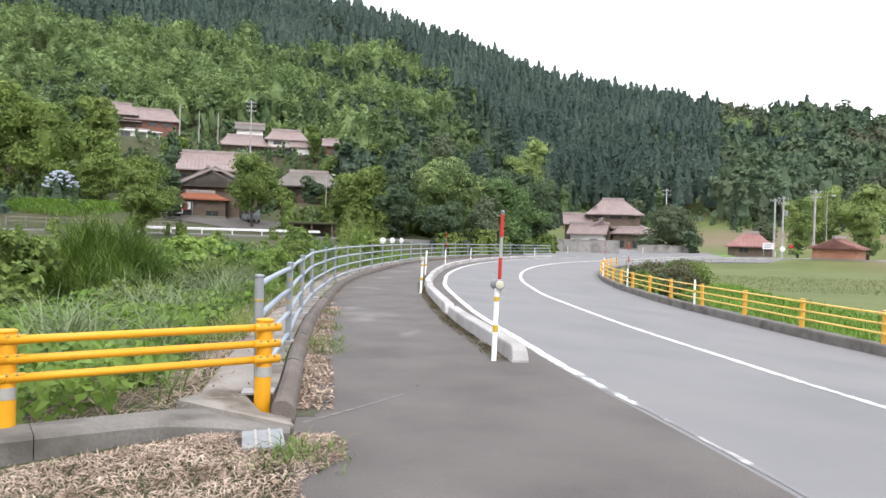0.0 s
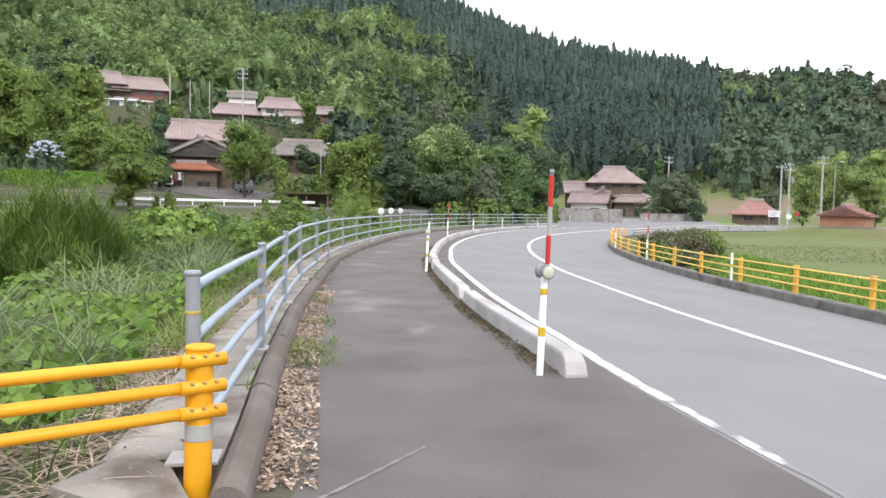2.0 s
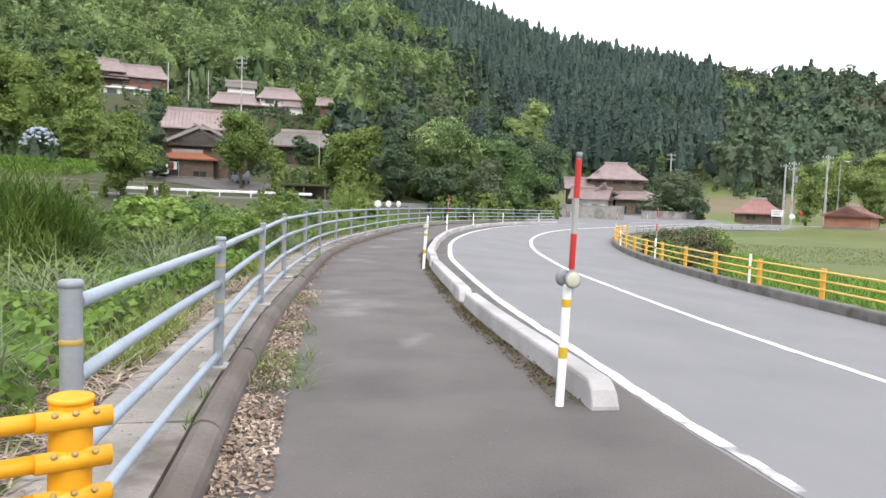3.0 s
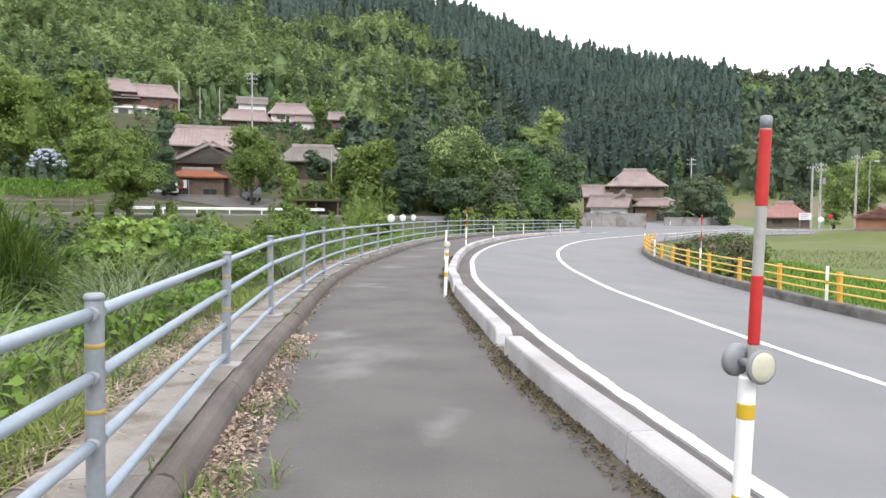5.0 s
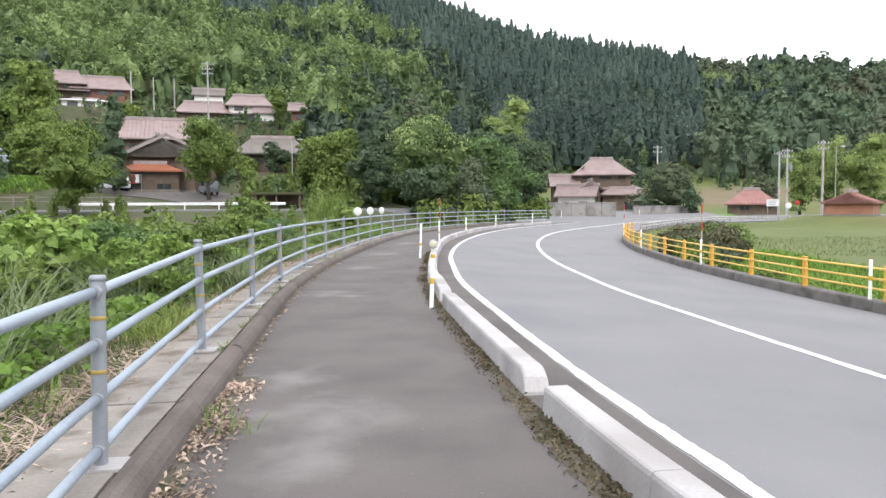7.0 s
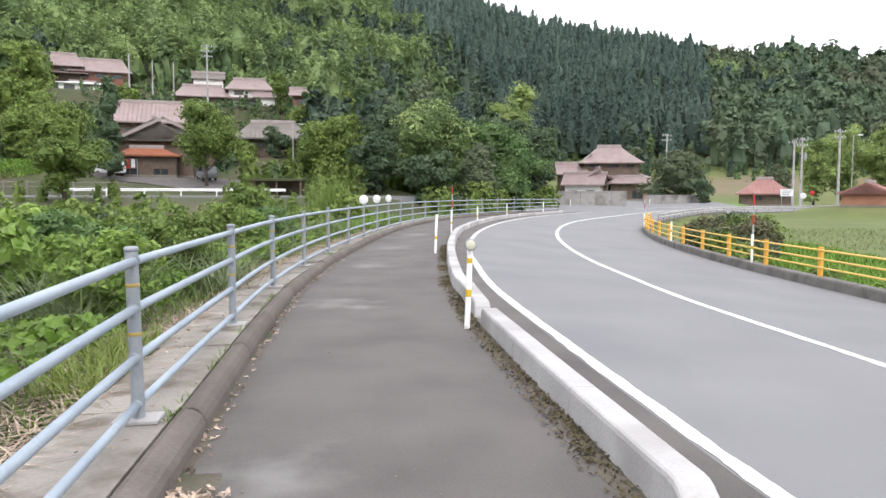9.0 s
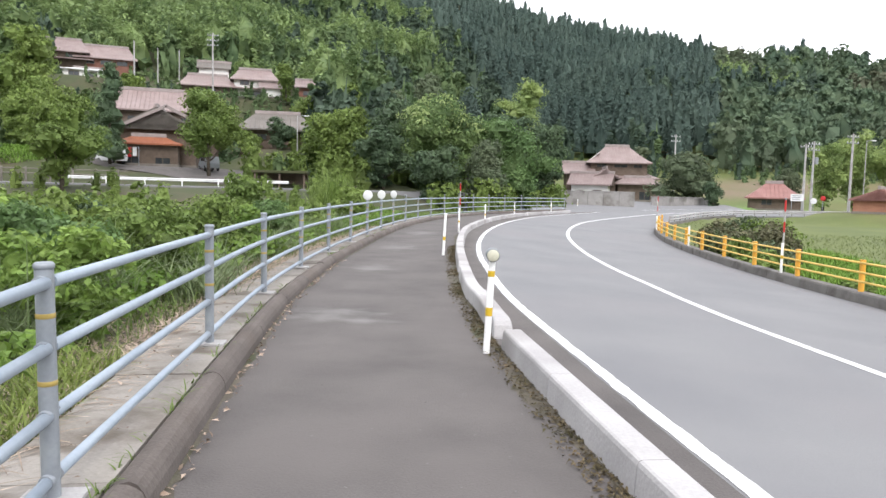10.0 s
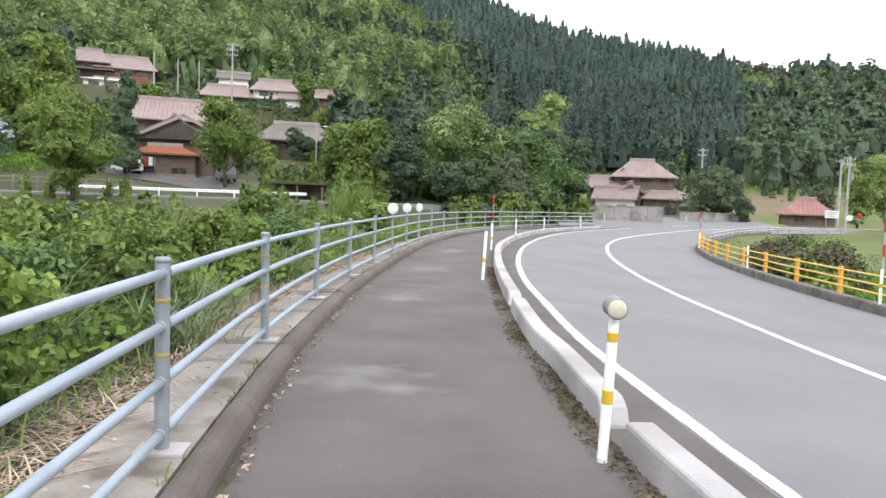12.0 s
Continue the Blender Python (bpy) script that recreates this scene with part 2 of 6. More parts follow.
stain(M["meadow"], ((44, 172, 17, 24), (32, 160, 10, 14)), (0.15, 0.112, 0.07), 0.8, 0.8)
stain(M["meadow"], ((29, 128, 11, 15), (22, 116, 7, 6)), (0.1, 0.19, 0.035), 0.6, 0.6)
stain(M["line"], ((3.7, 0.6, 3.5, 8.2), (5.2, -4.0, 3.5, 6.0)), (0.165, 0.165, 0.172), 0.45, 1.3)
stain(M["walk"], ((-3.72, 19.2, 0.6, 0.6), (-3.3, 18.9, 0.4, 0.25), (-1.7, 12.1, 0.65, 0.6), (-1.5, 11.3, 0.35, 0.7), (-4.5, 24.4, 0.5, 0.7), (-5.1, 29.5, 0.6, 1.0), (-2.3, 13.2, 0.4, 0.5), (-0.3, 9.7, 0.16, 0.5), (-5.6, 36.0, 0.6, 1.4)), (0.168, 0.16, 0.156), 1.1)


# ---- mesh helpers ----
def np_mesh(name, verts, faces, material, smooth=False):
    """A mesh from arrays of vertices and of equal-sized faces."""
    verts, faces = np.asarray(verts, dtype=np.float32), np.asarray(faces, dtype=np.int32)
    me = bpy.data.meshes.new(name)
    k = faces.shape[1]
    me.vertices.add(len(verts))
    me.vertices.foreach_set("co", verts.ravel())
    me.loops.add(faces.size)
    me.loops.foreach_set("vertex_index", faces.ravel())
    me.polygons.add(len(faces))
    me.polygons.foreach_set("loop_start", np.arange(0, faces.size, k, dtype=np.int32))
    me.polygons.foreach_set("use_smooth", np.full(len(faces), smooth))
    me.update(calc_edges=True)
    me.materials.append(material)
    return me


def part(name, data, material, parent=None, label="", m=None, smooth=False):
    """One mesh object from a bmesh (or a ready mesh), under a thing."""
    if isinstance(data, bmesh.types.BMesh):
        me = bpy.data.meshes.new(name)
        bmesh.ops.recalc_face_normals(data, faces=data.faces)
        data.to_mesh(me)
        data.free()
        me.materials.append(material)
        if smooth:
            for p in me.polygons:
                p.use_smooth = True
    else:
        me = data
    ob = new(name, me)
    if parent:
        ob.parent = parent
    if m is not None:
        ob.matrix_basis = m
    if label:
        ob["label"] = label
    return ob


def empty(name, m, label, category, group="", kind=""):
    ob = new(name)
    ob.matrix_basis = m
    return tagged(ob, label, category, group, kind)


def box(bm, x0, x1, y0, y1, z0, z1, bevel=0.0):
    r = bmesh.ops.create_cube(bm, size=1)
    bmesh.ops.transform(bm, verts=r["verts"], matrix=Matrix.LocRotScale(((x0 + x1) / 2, (y0 + y1) / 2, (z0 + z1) / 2), None, (x1 - x0, y1 - y0, z1 - z0)))
    if bevel:
        es = list({e for v in r["verts"] for e in v.link_edges})
        bmesh.ops.bevel(bm, geom=es, offset=bevel, segments=2, affect="EDGES", profile=0.6)
    return bm


def boxed(*a, bevel=0.0):
    return box(bmesh.new(), *a, bevel=bevel)


def tube(bm, pts, r, n=10, r1=None):
    """A round bar along points, tapering from r to r1, with closed ends."""
    pts = [Vector(p) for p in pts]
    rings = []
    for i, p in enumerate(pts):
        d = (pts[min(i + 1, len(pts) - 1)] - pts[max(i - 1, 0)]).normalized()
        a = d.orthogonal().normalized() if abs(d.z) > 0.95 else d.cross(Vector((0, 0, 1))).normalized()
        b = d.cross(a)
        k = i / (len(pts) - 1)
        rr = r + ((r if r1 is None else r1) - r) * k
        rings.append([bm.verts.new(p + (a * math.cos(2 * math.pi * j / n) + b * math.sin(2 * math.pi * j / n)) * rr) for j in range(n)])
    for u, v in zip(rings, rings[1:]):
        for j in range(n):
            bm.faces.new((u[j], u[(j + 1) % n], v[(j + 1) % n], v[j])).smooth = True
    bm.faces.new(rings[0])
    bm.faces.new(rings[-1][::-1])
    return bm


def tubed(pts, r, n=10, r1=None):
    return tube(bmesh.new(), pts, r, n, r1)


# ---- plan lines ----
def spline(pts, step=0.5):
    """A Catmull-Rom curve through plan points, at even steps."""
    p = np.array(pts, float)
    p = np.vstack([2 * p[0] - p[1], p, 2 * p[-1] - p[-2]])
    fine = []
    for i in range(1, len(p) - 2):
        for u in np.linspace(0, 1, 24, endpoint=False):
            a, b, c, d = p[i - 1:i + 3]
            fine.append(0.5 * (2 * b + (c - a) * u + (2 * a - 5 * b + 4 * c - d) * u * u + (3 * b - a - 3 * c + d) * u ** 3))
    fine = np.array(fine + [p[-2]])
    s = np.r_[0, np.cumsum(np.hypot(*np.diff(fine, axis=0).T))]
    q = np.arange(0, s[-1], step)
    return np.c_[np.interp(q, s, fine[:, 0]), np.interp(q, s, fine[:, 1])]


def offset(line, d):
    """The curve moved d metres to its right; d may vary along it."""
    t = np.gradient(line, axis=0)
    t /= np.linalg.norm(t, axis=1)[:, None]
    return line + np.c_[t[:, 1], -t[:, 0]] * (np.asarray(d)[..., None] if np.ndim(d) else d)


EDGE = spline([(12, -21), (8, -10), (4.85, -1), (3.26, 3.97), (2.03, 7.4), (1.42, 9.4), (0.73, 11.6), (0.12, 13.7), (-0.82, 17.4), (-1.72, 21.2),
               (-2.3, 24.6), (-2.85, 28.3), (-3.3, 33), (-3.55, 38.5), (-3.5, 44), (-3.1, 50), (-2.2, 56.5), (-0.6, 63), (1.7, 70.5), (4.4, 79), (8, 88), (15, 99.5), (33, 115), (62, 130), (110, 150)])
KERB = spline([(-0.03, 4.27), (-0.45, 5.53), (-0.9, 6.83), (-1.69, 9.3), (-2.16, 10.85), (-2.96, 13.85), (-3.75, 16.85), (-4.5, 20), (-5.25, 24.2), (-5.9, 29.2), (-6.6, 36), (-6.95, 42),
               (-6.8, 49), (-5.9, 56), (-4.3, 62.5), (-1.6, 70), (0.3, 75)])
BLOCK = spline([(1.42, 7.5), (0.84, 9.24), (0.45, 10.38), (0.11, 11.43), (-0.33, 12.9), (-0.6, 13.9), (-0.87, 14.9), (-1.32, 16.6), (-1.7, 18.07), (-2.12, 20.1), (-2.53, 22.1), (-3.5, 28.9), (-4.22, 36),
                (-4.42, 41), (-4.32, 47), (-3.82, 53), (-2.82, 59), (-1.02, 65.5), (0.65, 71)], 0.1)
BANK, CENTRE, RIGHT = 0.066, 3.07, 7.15


def sweep(line, profile, close=True):
    """A mesh that carries a cross-section (offset to the right, height) along a plan line."""
    rows = [offset(line, d) for d, z in profile]
    n, k = len(line), len(profile)
    v = np.stack([np.c_[r, np.full(n, z)] for r, (d, z) in zip(rows, profile)], 1).reshape(-1, 3)
    f = []
    for i in range(n - 1):
        for j in range(k if close else k - 1):
            f.append((i * k + j, i * k + (j + 1) % k, (i + 1) * k + (j + 1) % k, (i + 1) * k + j))
    bm = bmesh.new()
    vs = [bm.verts.new(p) for p in v]
    for q in f:
        bm.faces.new([vs[a] for a in q])
    if close:
        bm.faces.new(vs[:k])
        bm.faces.new(vs[-k:][::-1])
    return bm


def cut(line, s0, s1, step=0.25):
    """The stretch of a line between two places along it."""
    s = np.r_[0, np.cumsum(np.hypot(*np.diff(line, axis=0).T))]
    q = np.linspace(s0, min(s1, s[-1]), max(2, int((s1 - s0) / step) + 1))
    return np.c_[np.interp(q, s, line[:, 0]), np.interp(q, s, line[:, 1])]


def length(line):
    return float(np.hypot(*np.diff(line, axis=0).T).sum())


# ---- ground ----
def seg_dist(px, py, line):
    """Signed distance to a plan line (right positive) and the place along it."""
    best, side = np.full(px.shape, 1e9), np.zeros(px.shape)
    for a, b in zip(line[:-1:4], line[4::4]):
        d = b - a
        L2 = d @ d
        u = np.clip(((px - a[0]) * d[0] + (py - a[1]) * d[1]) / L2, 0, 1)
        dx, dy = px - a[0] - u * d[0], py - a[1] - u * d[1]
        q = np.hypot(dx, dy)
        hit = q < best
        best = np.where(hit, q, best)
        side = np.where(hit, np.sign(dx * d[1] - dy * d[0]), side)
    return best * side


def sstep(e0, e1, x):
    t = np.clip((x - e0) / (e1 - e0), 0, 1)
    return t * t * (3 - 2 * t)


def wob(x, y, k, seed=0.0):
    return np.sin(x * k + 1.3 * seed + 2 * np.sin(y * k * 0.7 + seed)) * np.cos(y * k * 1.1 + seed * 2.1 + 1.7 * np.sin(x * k * 0.6))


RIDGE_AZ = [-180, -90, -60, -45, -30, -21, -17, -12.4, -9, -7.6, -5.4, -3.3, -1.2, 3, 5.4, 9, 10.9, 12.6, 14.2, 16.3, 18.3, 20.2, 30, 60, 120, 180]
RIDGE_EL = [0.15, 0.25, 0.34, 0.36, 0.352, 0.336, 0.326, 0.301, 0.285, 0.278, 0.263, 0.25, 0.239, 0.222, 0.214, 0.201, 0.194, 0.185, 0.187, 0.188, 0.183, 0.175, 0.158, 0.14, 0.12, 0.15]
TREE_H = 12.5


PADS = [(-35.2, 100, 6, 5.9), (-48, 96, 8, 4.2), (-45, 86, 5, 3.1), (-55.4, 140.5, 6, 16.9), (-63, 139, 6, 16.9), (-45.6, 150, 6, 17.4), (-95, 149.5, 10, 23.3), (-87.4, 139.5, 6, 20.2), (8, 133, 11, 0.4), (-55, 77, 5, 4.4), (29, 118.5, 5, 0.25), (36, 101.5, 5, 0.1)]


def hill(x, y):
    """Height of the land without the road's bank, from bearing and distance."""
    dx, dy = x - 0.4, y - 5.4
    az, d = np.degrees(np.arctan2(dx, dy)), np.hypot(dx, dy)
    el = np.interp(az, RIDGE_AZ, RIDGE_EL)
    D = np.interp(az, [-60, -20, 0, 10, 20, 60], [360, 420, 400, 380, 390, 420]) + 12 * np.sin(az * 0.9)
    left = 1 - sstep(-14, -3, az)
    foot = 190 + (82 - 190) * left
    z0 = 6 + (2.2 - 6) * left
    top = el * D + 1.5 - TREE_H
    u = np.clip((d - foot) / (D - foot), 0, 1.6)
    up = z0 + (top - z0) * (np.minimum(u, 1) ** (1.25 + 0.19 * left)) - np.maximum(u - 1, 0) * 60
    low_l = np.interp(d, [0, 30, 52, 66, 78, 82], [-2.0, -2.4, -1.6, 1.15, 1.15, 2.2])
    low_r = np.interp(d, [0, 60, 105, 135, 190], [-1.5, -1.5, -1.0, -0.2, 6.0])
    low = low_l * left + low_r * (1 - left)
    z = np.where(d < foot, low, up)
    for hx, hy, r, pz in PADS:
        w = 1 - sstep(r, r + 7, np.hypot(x - hx, y - hy))
        z = z * (1 - w) + pz * w
    bumps = wob(x, y, 0.045, 1.0) * 3.0 + wob(x, y, 0.11, 2.0) * 1.2
    return z + bumps * sstep(0, 60, d - foot - 60 * left) * (1 - 0.8 * sstep(0.75, 1.0, u))


def ground_z(x, y):
    x, y = np.asarray(x, float), np.asarray(y, float)
    z = hill(x, y)
    e = seg_dist(x, y, EDGE)
    k = seg_dist(x, y, KERB_LONG)
    out_l = np.maximum(-k - 0.85, 0)
    bank_l = 0.0 - 0.05 * out_l - 0.011 * out_l ** 2
    z = np.where((e < 3) & (k < 0), np.where(out_l < 13, np.maximum(bank_l, np.minimum(z, bank_l + 0.3)) * (1 - sstep(8, 13, out_l)) + z * sstep(8, 13, out_l), z), z)
    out_r = np.maximum(e - RIGHT - 0.45, 0)
    bank_r = -0.42 - 0.55 * out_r
    z = np.where((e > 3) & (out_r < 3), np.maximum(bank_r, z), z)
    road = np.where(e > 0, -BANK * np.minimum(e, RIGHT + 0.3), 0.0) - 0.12
    inside = (k > -0.6) & (e < RIGHT + 0.25)
    return np.where(inside, road, z)


KERB_LONG = np.vstack([spline([(9, -22), (5, -11), (1.6, -0.3), (-0.03, 4.27)]), KERB, spline([(0.3, 75), (2.2, 81), (5.5, 90), (12, 102), (30, 118), (60, 134), (108, 155)])])


def axis(lo, hi, fine_lo, fine_hi, step, grow):
    a = list(np.arange(fine_lo, fine_hi + 1e-6, step))
    s, v = step, fine_hi
    while v < hi:
        s *= grow
        v += s
        a.append(v)
    s, v = step, fine_lo
    while v > lo:
        s *= grow
        v -= s
        a.insert(0, v)
    return np.array(a)


gx, gy = axis(-900, 900, -16, 14, 0.4, 1.075), axis(-500, 900, -6, 72, 0.5, 1.075)
GX, GY = np.meshgrid(gx, gy)
GZ = ground_z(GX, GY)
nx, ny = len(gx), len(gy)
ij = np.arange(nx * ny).reshape(ny, nx)
gf = np.stack([ij[:-1, :-1], ij[:-1, 1:], ij[1:, 1:], ij[1:, :-1]], -1).reshape(-1, 4)
ground = part("ground", np_mesh("ground", np.stack([GX, GY, GZ], -1).reshape(-1, 3), gf, M["soil"], True), None)
ground.data.materials.append(M["meadow"])
fc = np.stack([GX, GY], -1).reshape(-1, 2)[gf].mean(axis=1)
on_right = (seg_dist(fc[:, 0], fc[:, 1], EDGE) > RIGHT) | ((fc[:, 1] > 100) & (fc[:, 0] > -4))
ground.data.polygons.foreach_set("material_index", on_right.astype(np.int32))
tagged(ground, "uneven grassy ground rising to wooded hills", "ground", kind="structure")

# ---- road ----
n = len(EDGE)
tagged(part("road", sweep(EDGE, [(-0.62, 0.0), (0, 0.0), (CENTRE, -BANK * CENTRE), (RIGHT, -BANK * RIGHT), (RIGHT, -0.8), (-0.62, -0.4)]), M["asphalt"]),
       "worn pale grey asphalt road curving to the right", "road", kind="structure")


def line_piece(d, w, i0, i1, name):
    ln = cut(EDGE[i0:i1], 0, length(EDGE[i0:i1]), 0.06)
    z = lambda q: -BANK * max(q, 0) + 0.004
    r_ = np.random.default_rng(i0 + 3)
    near = np.exp(-np.hypot(ln[:, 0], ln[:, 1] - 8) / 14)
    j0, j1 = (np.convolve(r_.normal(0, 0.012, len(ln) + 4), np.ones(5) / 5, "valid") * (0.3 + near) for k in range(2))
    thin = np.interp(ln[:, 1], [-1.0, 2.0, 5.5, 7.2], [0.2, 0.32, 0.5, 1.0]) if d == 0 else np.ones(len(ln))
    va, vb = offset(ln, d - w / 2 * thin + j0), offset(ln, d + w / 2 * thin + j1)
    v = np.vstack([np.c_[va, np.full(len(ln), z(d - w / 2))], np.c_[vb, np.full(len(ln), z(d + w / 2))]])
    k_ = len(ln)
    tagged(part(name, np_mesh(name, v, [(i, k_ + i, k_ + i + 1, i + 1) for i in range(k_ - 1)], M["line"]), None), "worn white painted road line on asphalt", "road line", kind="structure")


end_e = int(np.argmin(np.hypot(EDGE[:, 0] - 3.2, EDGE[:, 1] - 75)))
far_s = int(np.argmin(np.hypot(EDGE[:, 0] - 8, EDGE[:, 1] - 88)))
line_piece(0.0, 0.122, 0, end_e, "edge_line")
line_piece(0.0, 0.15, far_s, n, "edge_line")
line_piece(CENTRE, 0.14, 0, n, "centre_line")


def between(a, b, z, material, name, label, category):
    """A flat sheet between two plan lines."""
    m_ = len(b)
    dense = cut(a, 0, length(a), 0.1)
    near = np.maximum.accumulate([int(np.argmin(np.hypot(dense[:, 0] - q[0], dense[:, 1] - q[1]))) for q in b])
    ra, rb = dense[near], b
    v = np.vstack([np.c_[ra, np.full(m_, z)], np.c_[rb, np.full(m_, z)]])
    f = [(i, m_ + i, m_ + i + 1, i + 1) for i in range(m_ - 1)]
    return tagged(part(name, np_mesh(name, v, f, material), None), label, category, kind="structure")


walk_r = offset(EDGE[:end_e], -0.08)
between(KERB_LONG, walk_r, 0.002, M["walk"], "pavement", "dark worn asphalt walkway with pale stains", "pavement")

# junction apron before the farmhouse
ap = [(-2.6, 71), (0.9, 71), (4.0, 79), (7.6, 88), (14.5, 99.8), (23, 107.5), (21.5, 113), (13.5, 119.8), (11.2, 125.2), (-2.2, 131.4), (-5.0, 128), (-3.4, 90)]
bm = bmesh.new()
bm.faces.new([bm.verts.new((x, y, float(np.interp(y, [70, 79, 97, 118, 132], [0.0, 0.03, 0.42, 0.55, 0.6]) if x < 3 or y > 112 else 0.012))) for x, y in ap])
bmesh.ops.triangulate(bm, faces=bm.faces)
tagged(part("junction", bm, M["asphalt"]), "grey asphalt junction before the farmhouse", "road", kind="structure")


# ---- kerbs ----
def along(line, gap):
    """Places every gap metres along a line: position and bearing in degrees (0 faces +y)."""
    s = np.r_[0, np.cumsum(np.hypot(*np.diff(line, axis=0).T))]
    t = np.gradient(line, axis=0)
    got = []
    for q in (np.arange(0, s[-1], gap) if np.isscalar(gap) else gap):
        x, y = np.interp(q, s, line[:, 0]), np.interp(q, s, line[:, 1])
        a, b = np.interp(q, s, t[:, 0]), np.interp(q, s, t[:, 1])
        got.append((x, y, math.degrees(math.atan2(-a, b))))
    return got


def setting(name, label, category):
    return empty(name, Matrix(), label, category, kind="structure")


rng = np.random.default_rng(5)
kerb = setting("kerb", "rounded brown weathered concrete kerb beside the walkway", "kerb")
footing = setting("footing", "cracked grey concrete strip under the pipe fence", "footing")
KL = length(KERB)
for i, q in enumerate(np.arange(0, KL - 0.5, 2.0)):
    j = rng.normal(0, 0.006, 4)
    ln = cut(KERB, q + 0.006, min(q + 1.994, KL))
    part("kerb_stone", sweep(ln, [(-0.18, -0.1), (-0.18, 0.11 + j[0]), (-0.162, 0.137 + j[0]), (-0.125, 0.153 + j[0]), (-0.085, 0.155 + j[1]), (-0.05, 0.14 + j[1]), (-0.022, 0.11), (-0.005, 0.07), (0.012 + j[2], -0.1)]), M["old_concrete"], kerb, smooth=False)
    ln = cut(KERB, q + (0.5 if i == 0 else 0.1), min(q + 2.085, KL))
    part("slab", sweep(ln, [(-0.82 + 3 * j[2], -0.15), (-0.8 + 3 * j[2], 0.1 + j[3]), (-0.78 + 3 * j[2], 0.115 + j[3]), (-0.192, 0.123 + j[0]), (-0.186, -0.15)]), M["strip"], footing)


def block_piece(line, nose):
    """A kerb block along a line; nose: it starts with a rounded foot."""
    s = np.r_[0, np.cumsum(np.hypot(*np.diff(line, axis=0).T))]
    k = np.sqrt(np.clip(1 - (1 - np.clip(s / 0.2, 0, 1)) ** 2, 0.02, 1)) if nose else np.ones(len(s))
    prof = [(-0.014, -0.05), (0.002, 0.17), (0.01, 0.192), (0.024, 0.2), (0.168, 0.2), (0.184, 0.19), (0.194, 0.165), (0.215, -0.05)]
    rows = [offset(line, d) for d, z in prof]
    bm = bmesh.new()
    rings = []
    for a in range(len(line)):
        rings.append([bm.verts.new((rows[b][a][0], rows[b][a][1], z * (k[a] if z > 0 else 1))) for b, (d, z) in enumerate(prof)])
    for u, v in zip(rings, rings[1:]):
        for b in range(len(prof)):
            c = (b + 1) % len(prof)
            bm.faces.new((u[b], u[c], v[c], v[b]))
    bm.faces.new(rings[0])
    bm.faces.new(rings[-1][::-1])
    return bm


BL = length(BLOCK)
starts = [0.05, 5.6, 11.2, 17.1, 23.0, 28.8, 34.6, 40.4, 46.2, 52.0, 57.8, 63.6]
for q, nxt in zip(starts, starts[1:]):
    run = empty("kerb_divider", pose(*[float(v) for v in cut(BLOCK, q, q + 0.5)[0]], 0), "pale concrete kerb blocks with a rounded end", "kerb", "kerb dividers along the walkway")
    stop = min(nxt - 0.5, BL)
    cuts = np.linspace(q, stop, 4)
    for a, b in zip(cuts, cuts[1:]):
        if b - a > 0.3 and b <= BL + 0.01:
            ob = part("block", block_piece(cut(BLOCK, a + 0.004, b - 0.004, 0.05 if a == q else 0.2), a == q), M["concrete"], run)
            ob.matrix_parent_inverse = run.matrix_basis.inverted()

right_kerb = setting("kerb", "low grey stained concrete kerb under the yellow fence", "kerb")
RK = offset(EDGE, RIGHT)
RKL = 112.0
zk = -BANK * RIGHT
for q in np.arange(6, RKL, 3.0):
    ln = cut(RK, q, q + 2.985, 0.5)
    part("kerb_stone", sweep(ln, [(0.0, zk - 0.3), (0.03, zk + 0.17), (0.05, zk + 0.2), (0.29, zk + 0.2), (0.32, zk + 0.17), (0.34, zk - 0.6)]), M["kerb_grey"], right_kerb)

# ---- grey pipe fence ----
s_k = np.r_[0, np.cumsum(np.hypot(*np.diff(KERB, axis=0).T))]
FL = offset(KERB, np.interp(s_k, [0, 1, 3.5, 7, 10, 13], [-0.33, -0.33, -0.245, -0.29, -0.37, -0.335]))
zb = 0.118
fence = empty("pipe_fence", pose(float(FL[0][0]), float(FL[0][1]), zb), "pale blue-grey four-rail steel pipe fence along the walkway", "fence")
inv = fence.matrix_basis.inverted()
first = 0.5
stops = [first, 3.51, 6.86, 9.91, 13.13, 16.25] + list(np.arange(19.38, length(FL), 3.13))
spots = along(FL, stops)


def lathe(prof, n=16):
    """A turned solid from (radius, height) rows."""
    bm = bmesh.new()
    rows = [prof[0]]
    for (r0, z0_), (r1, z1_) in zip(prof, prof[1:]):
        if z1_ - z0_ > 0.05:
            k = 0.004 / (z1_ - z0_)
            rows += [(r0 + (r1 - r0) * k, z0_ + 0.004), (r1 + (r0 - r1) * k, z1_ - 0.004)]
        rows.append((r1, z1_))
    prof = rows
    rings = [[bm.verts.new((r * math.cos(2 * math.pi * j / n), r * math.sin(2 * math.pi * j / n), z)) for j in range(n)] for r, z in prof]
    for u, v in zip(rings, rings[1:]):
        for j in range(n):
            bm.faces.new((u[j], u[(j + 1) % n], v[(j + 1) % n], v[j])).smooth = True
    bm.faces.new(rings[0][::-1])
    bm.faces.new(rings[-1])
    return bm


def shared(name, bm, material):
    me = bpy.data.meshes.new(name)
    bmesh.ops.recalc_face_normals(bm, faces=bm.faces)
    bm.to_mesh(me)
    bm.free()
    me.materials.append(material)
    return me


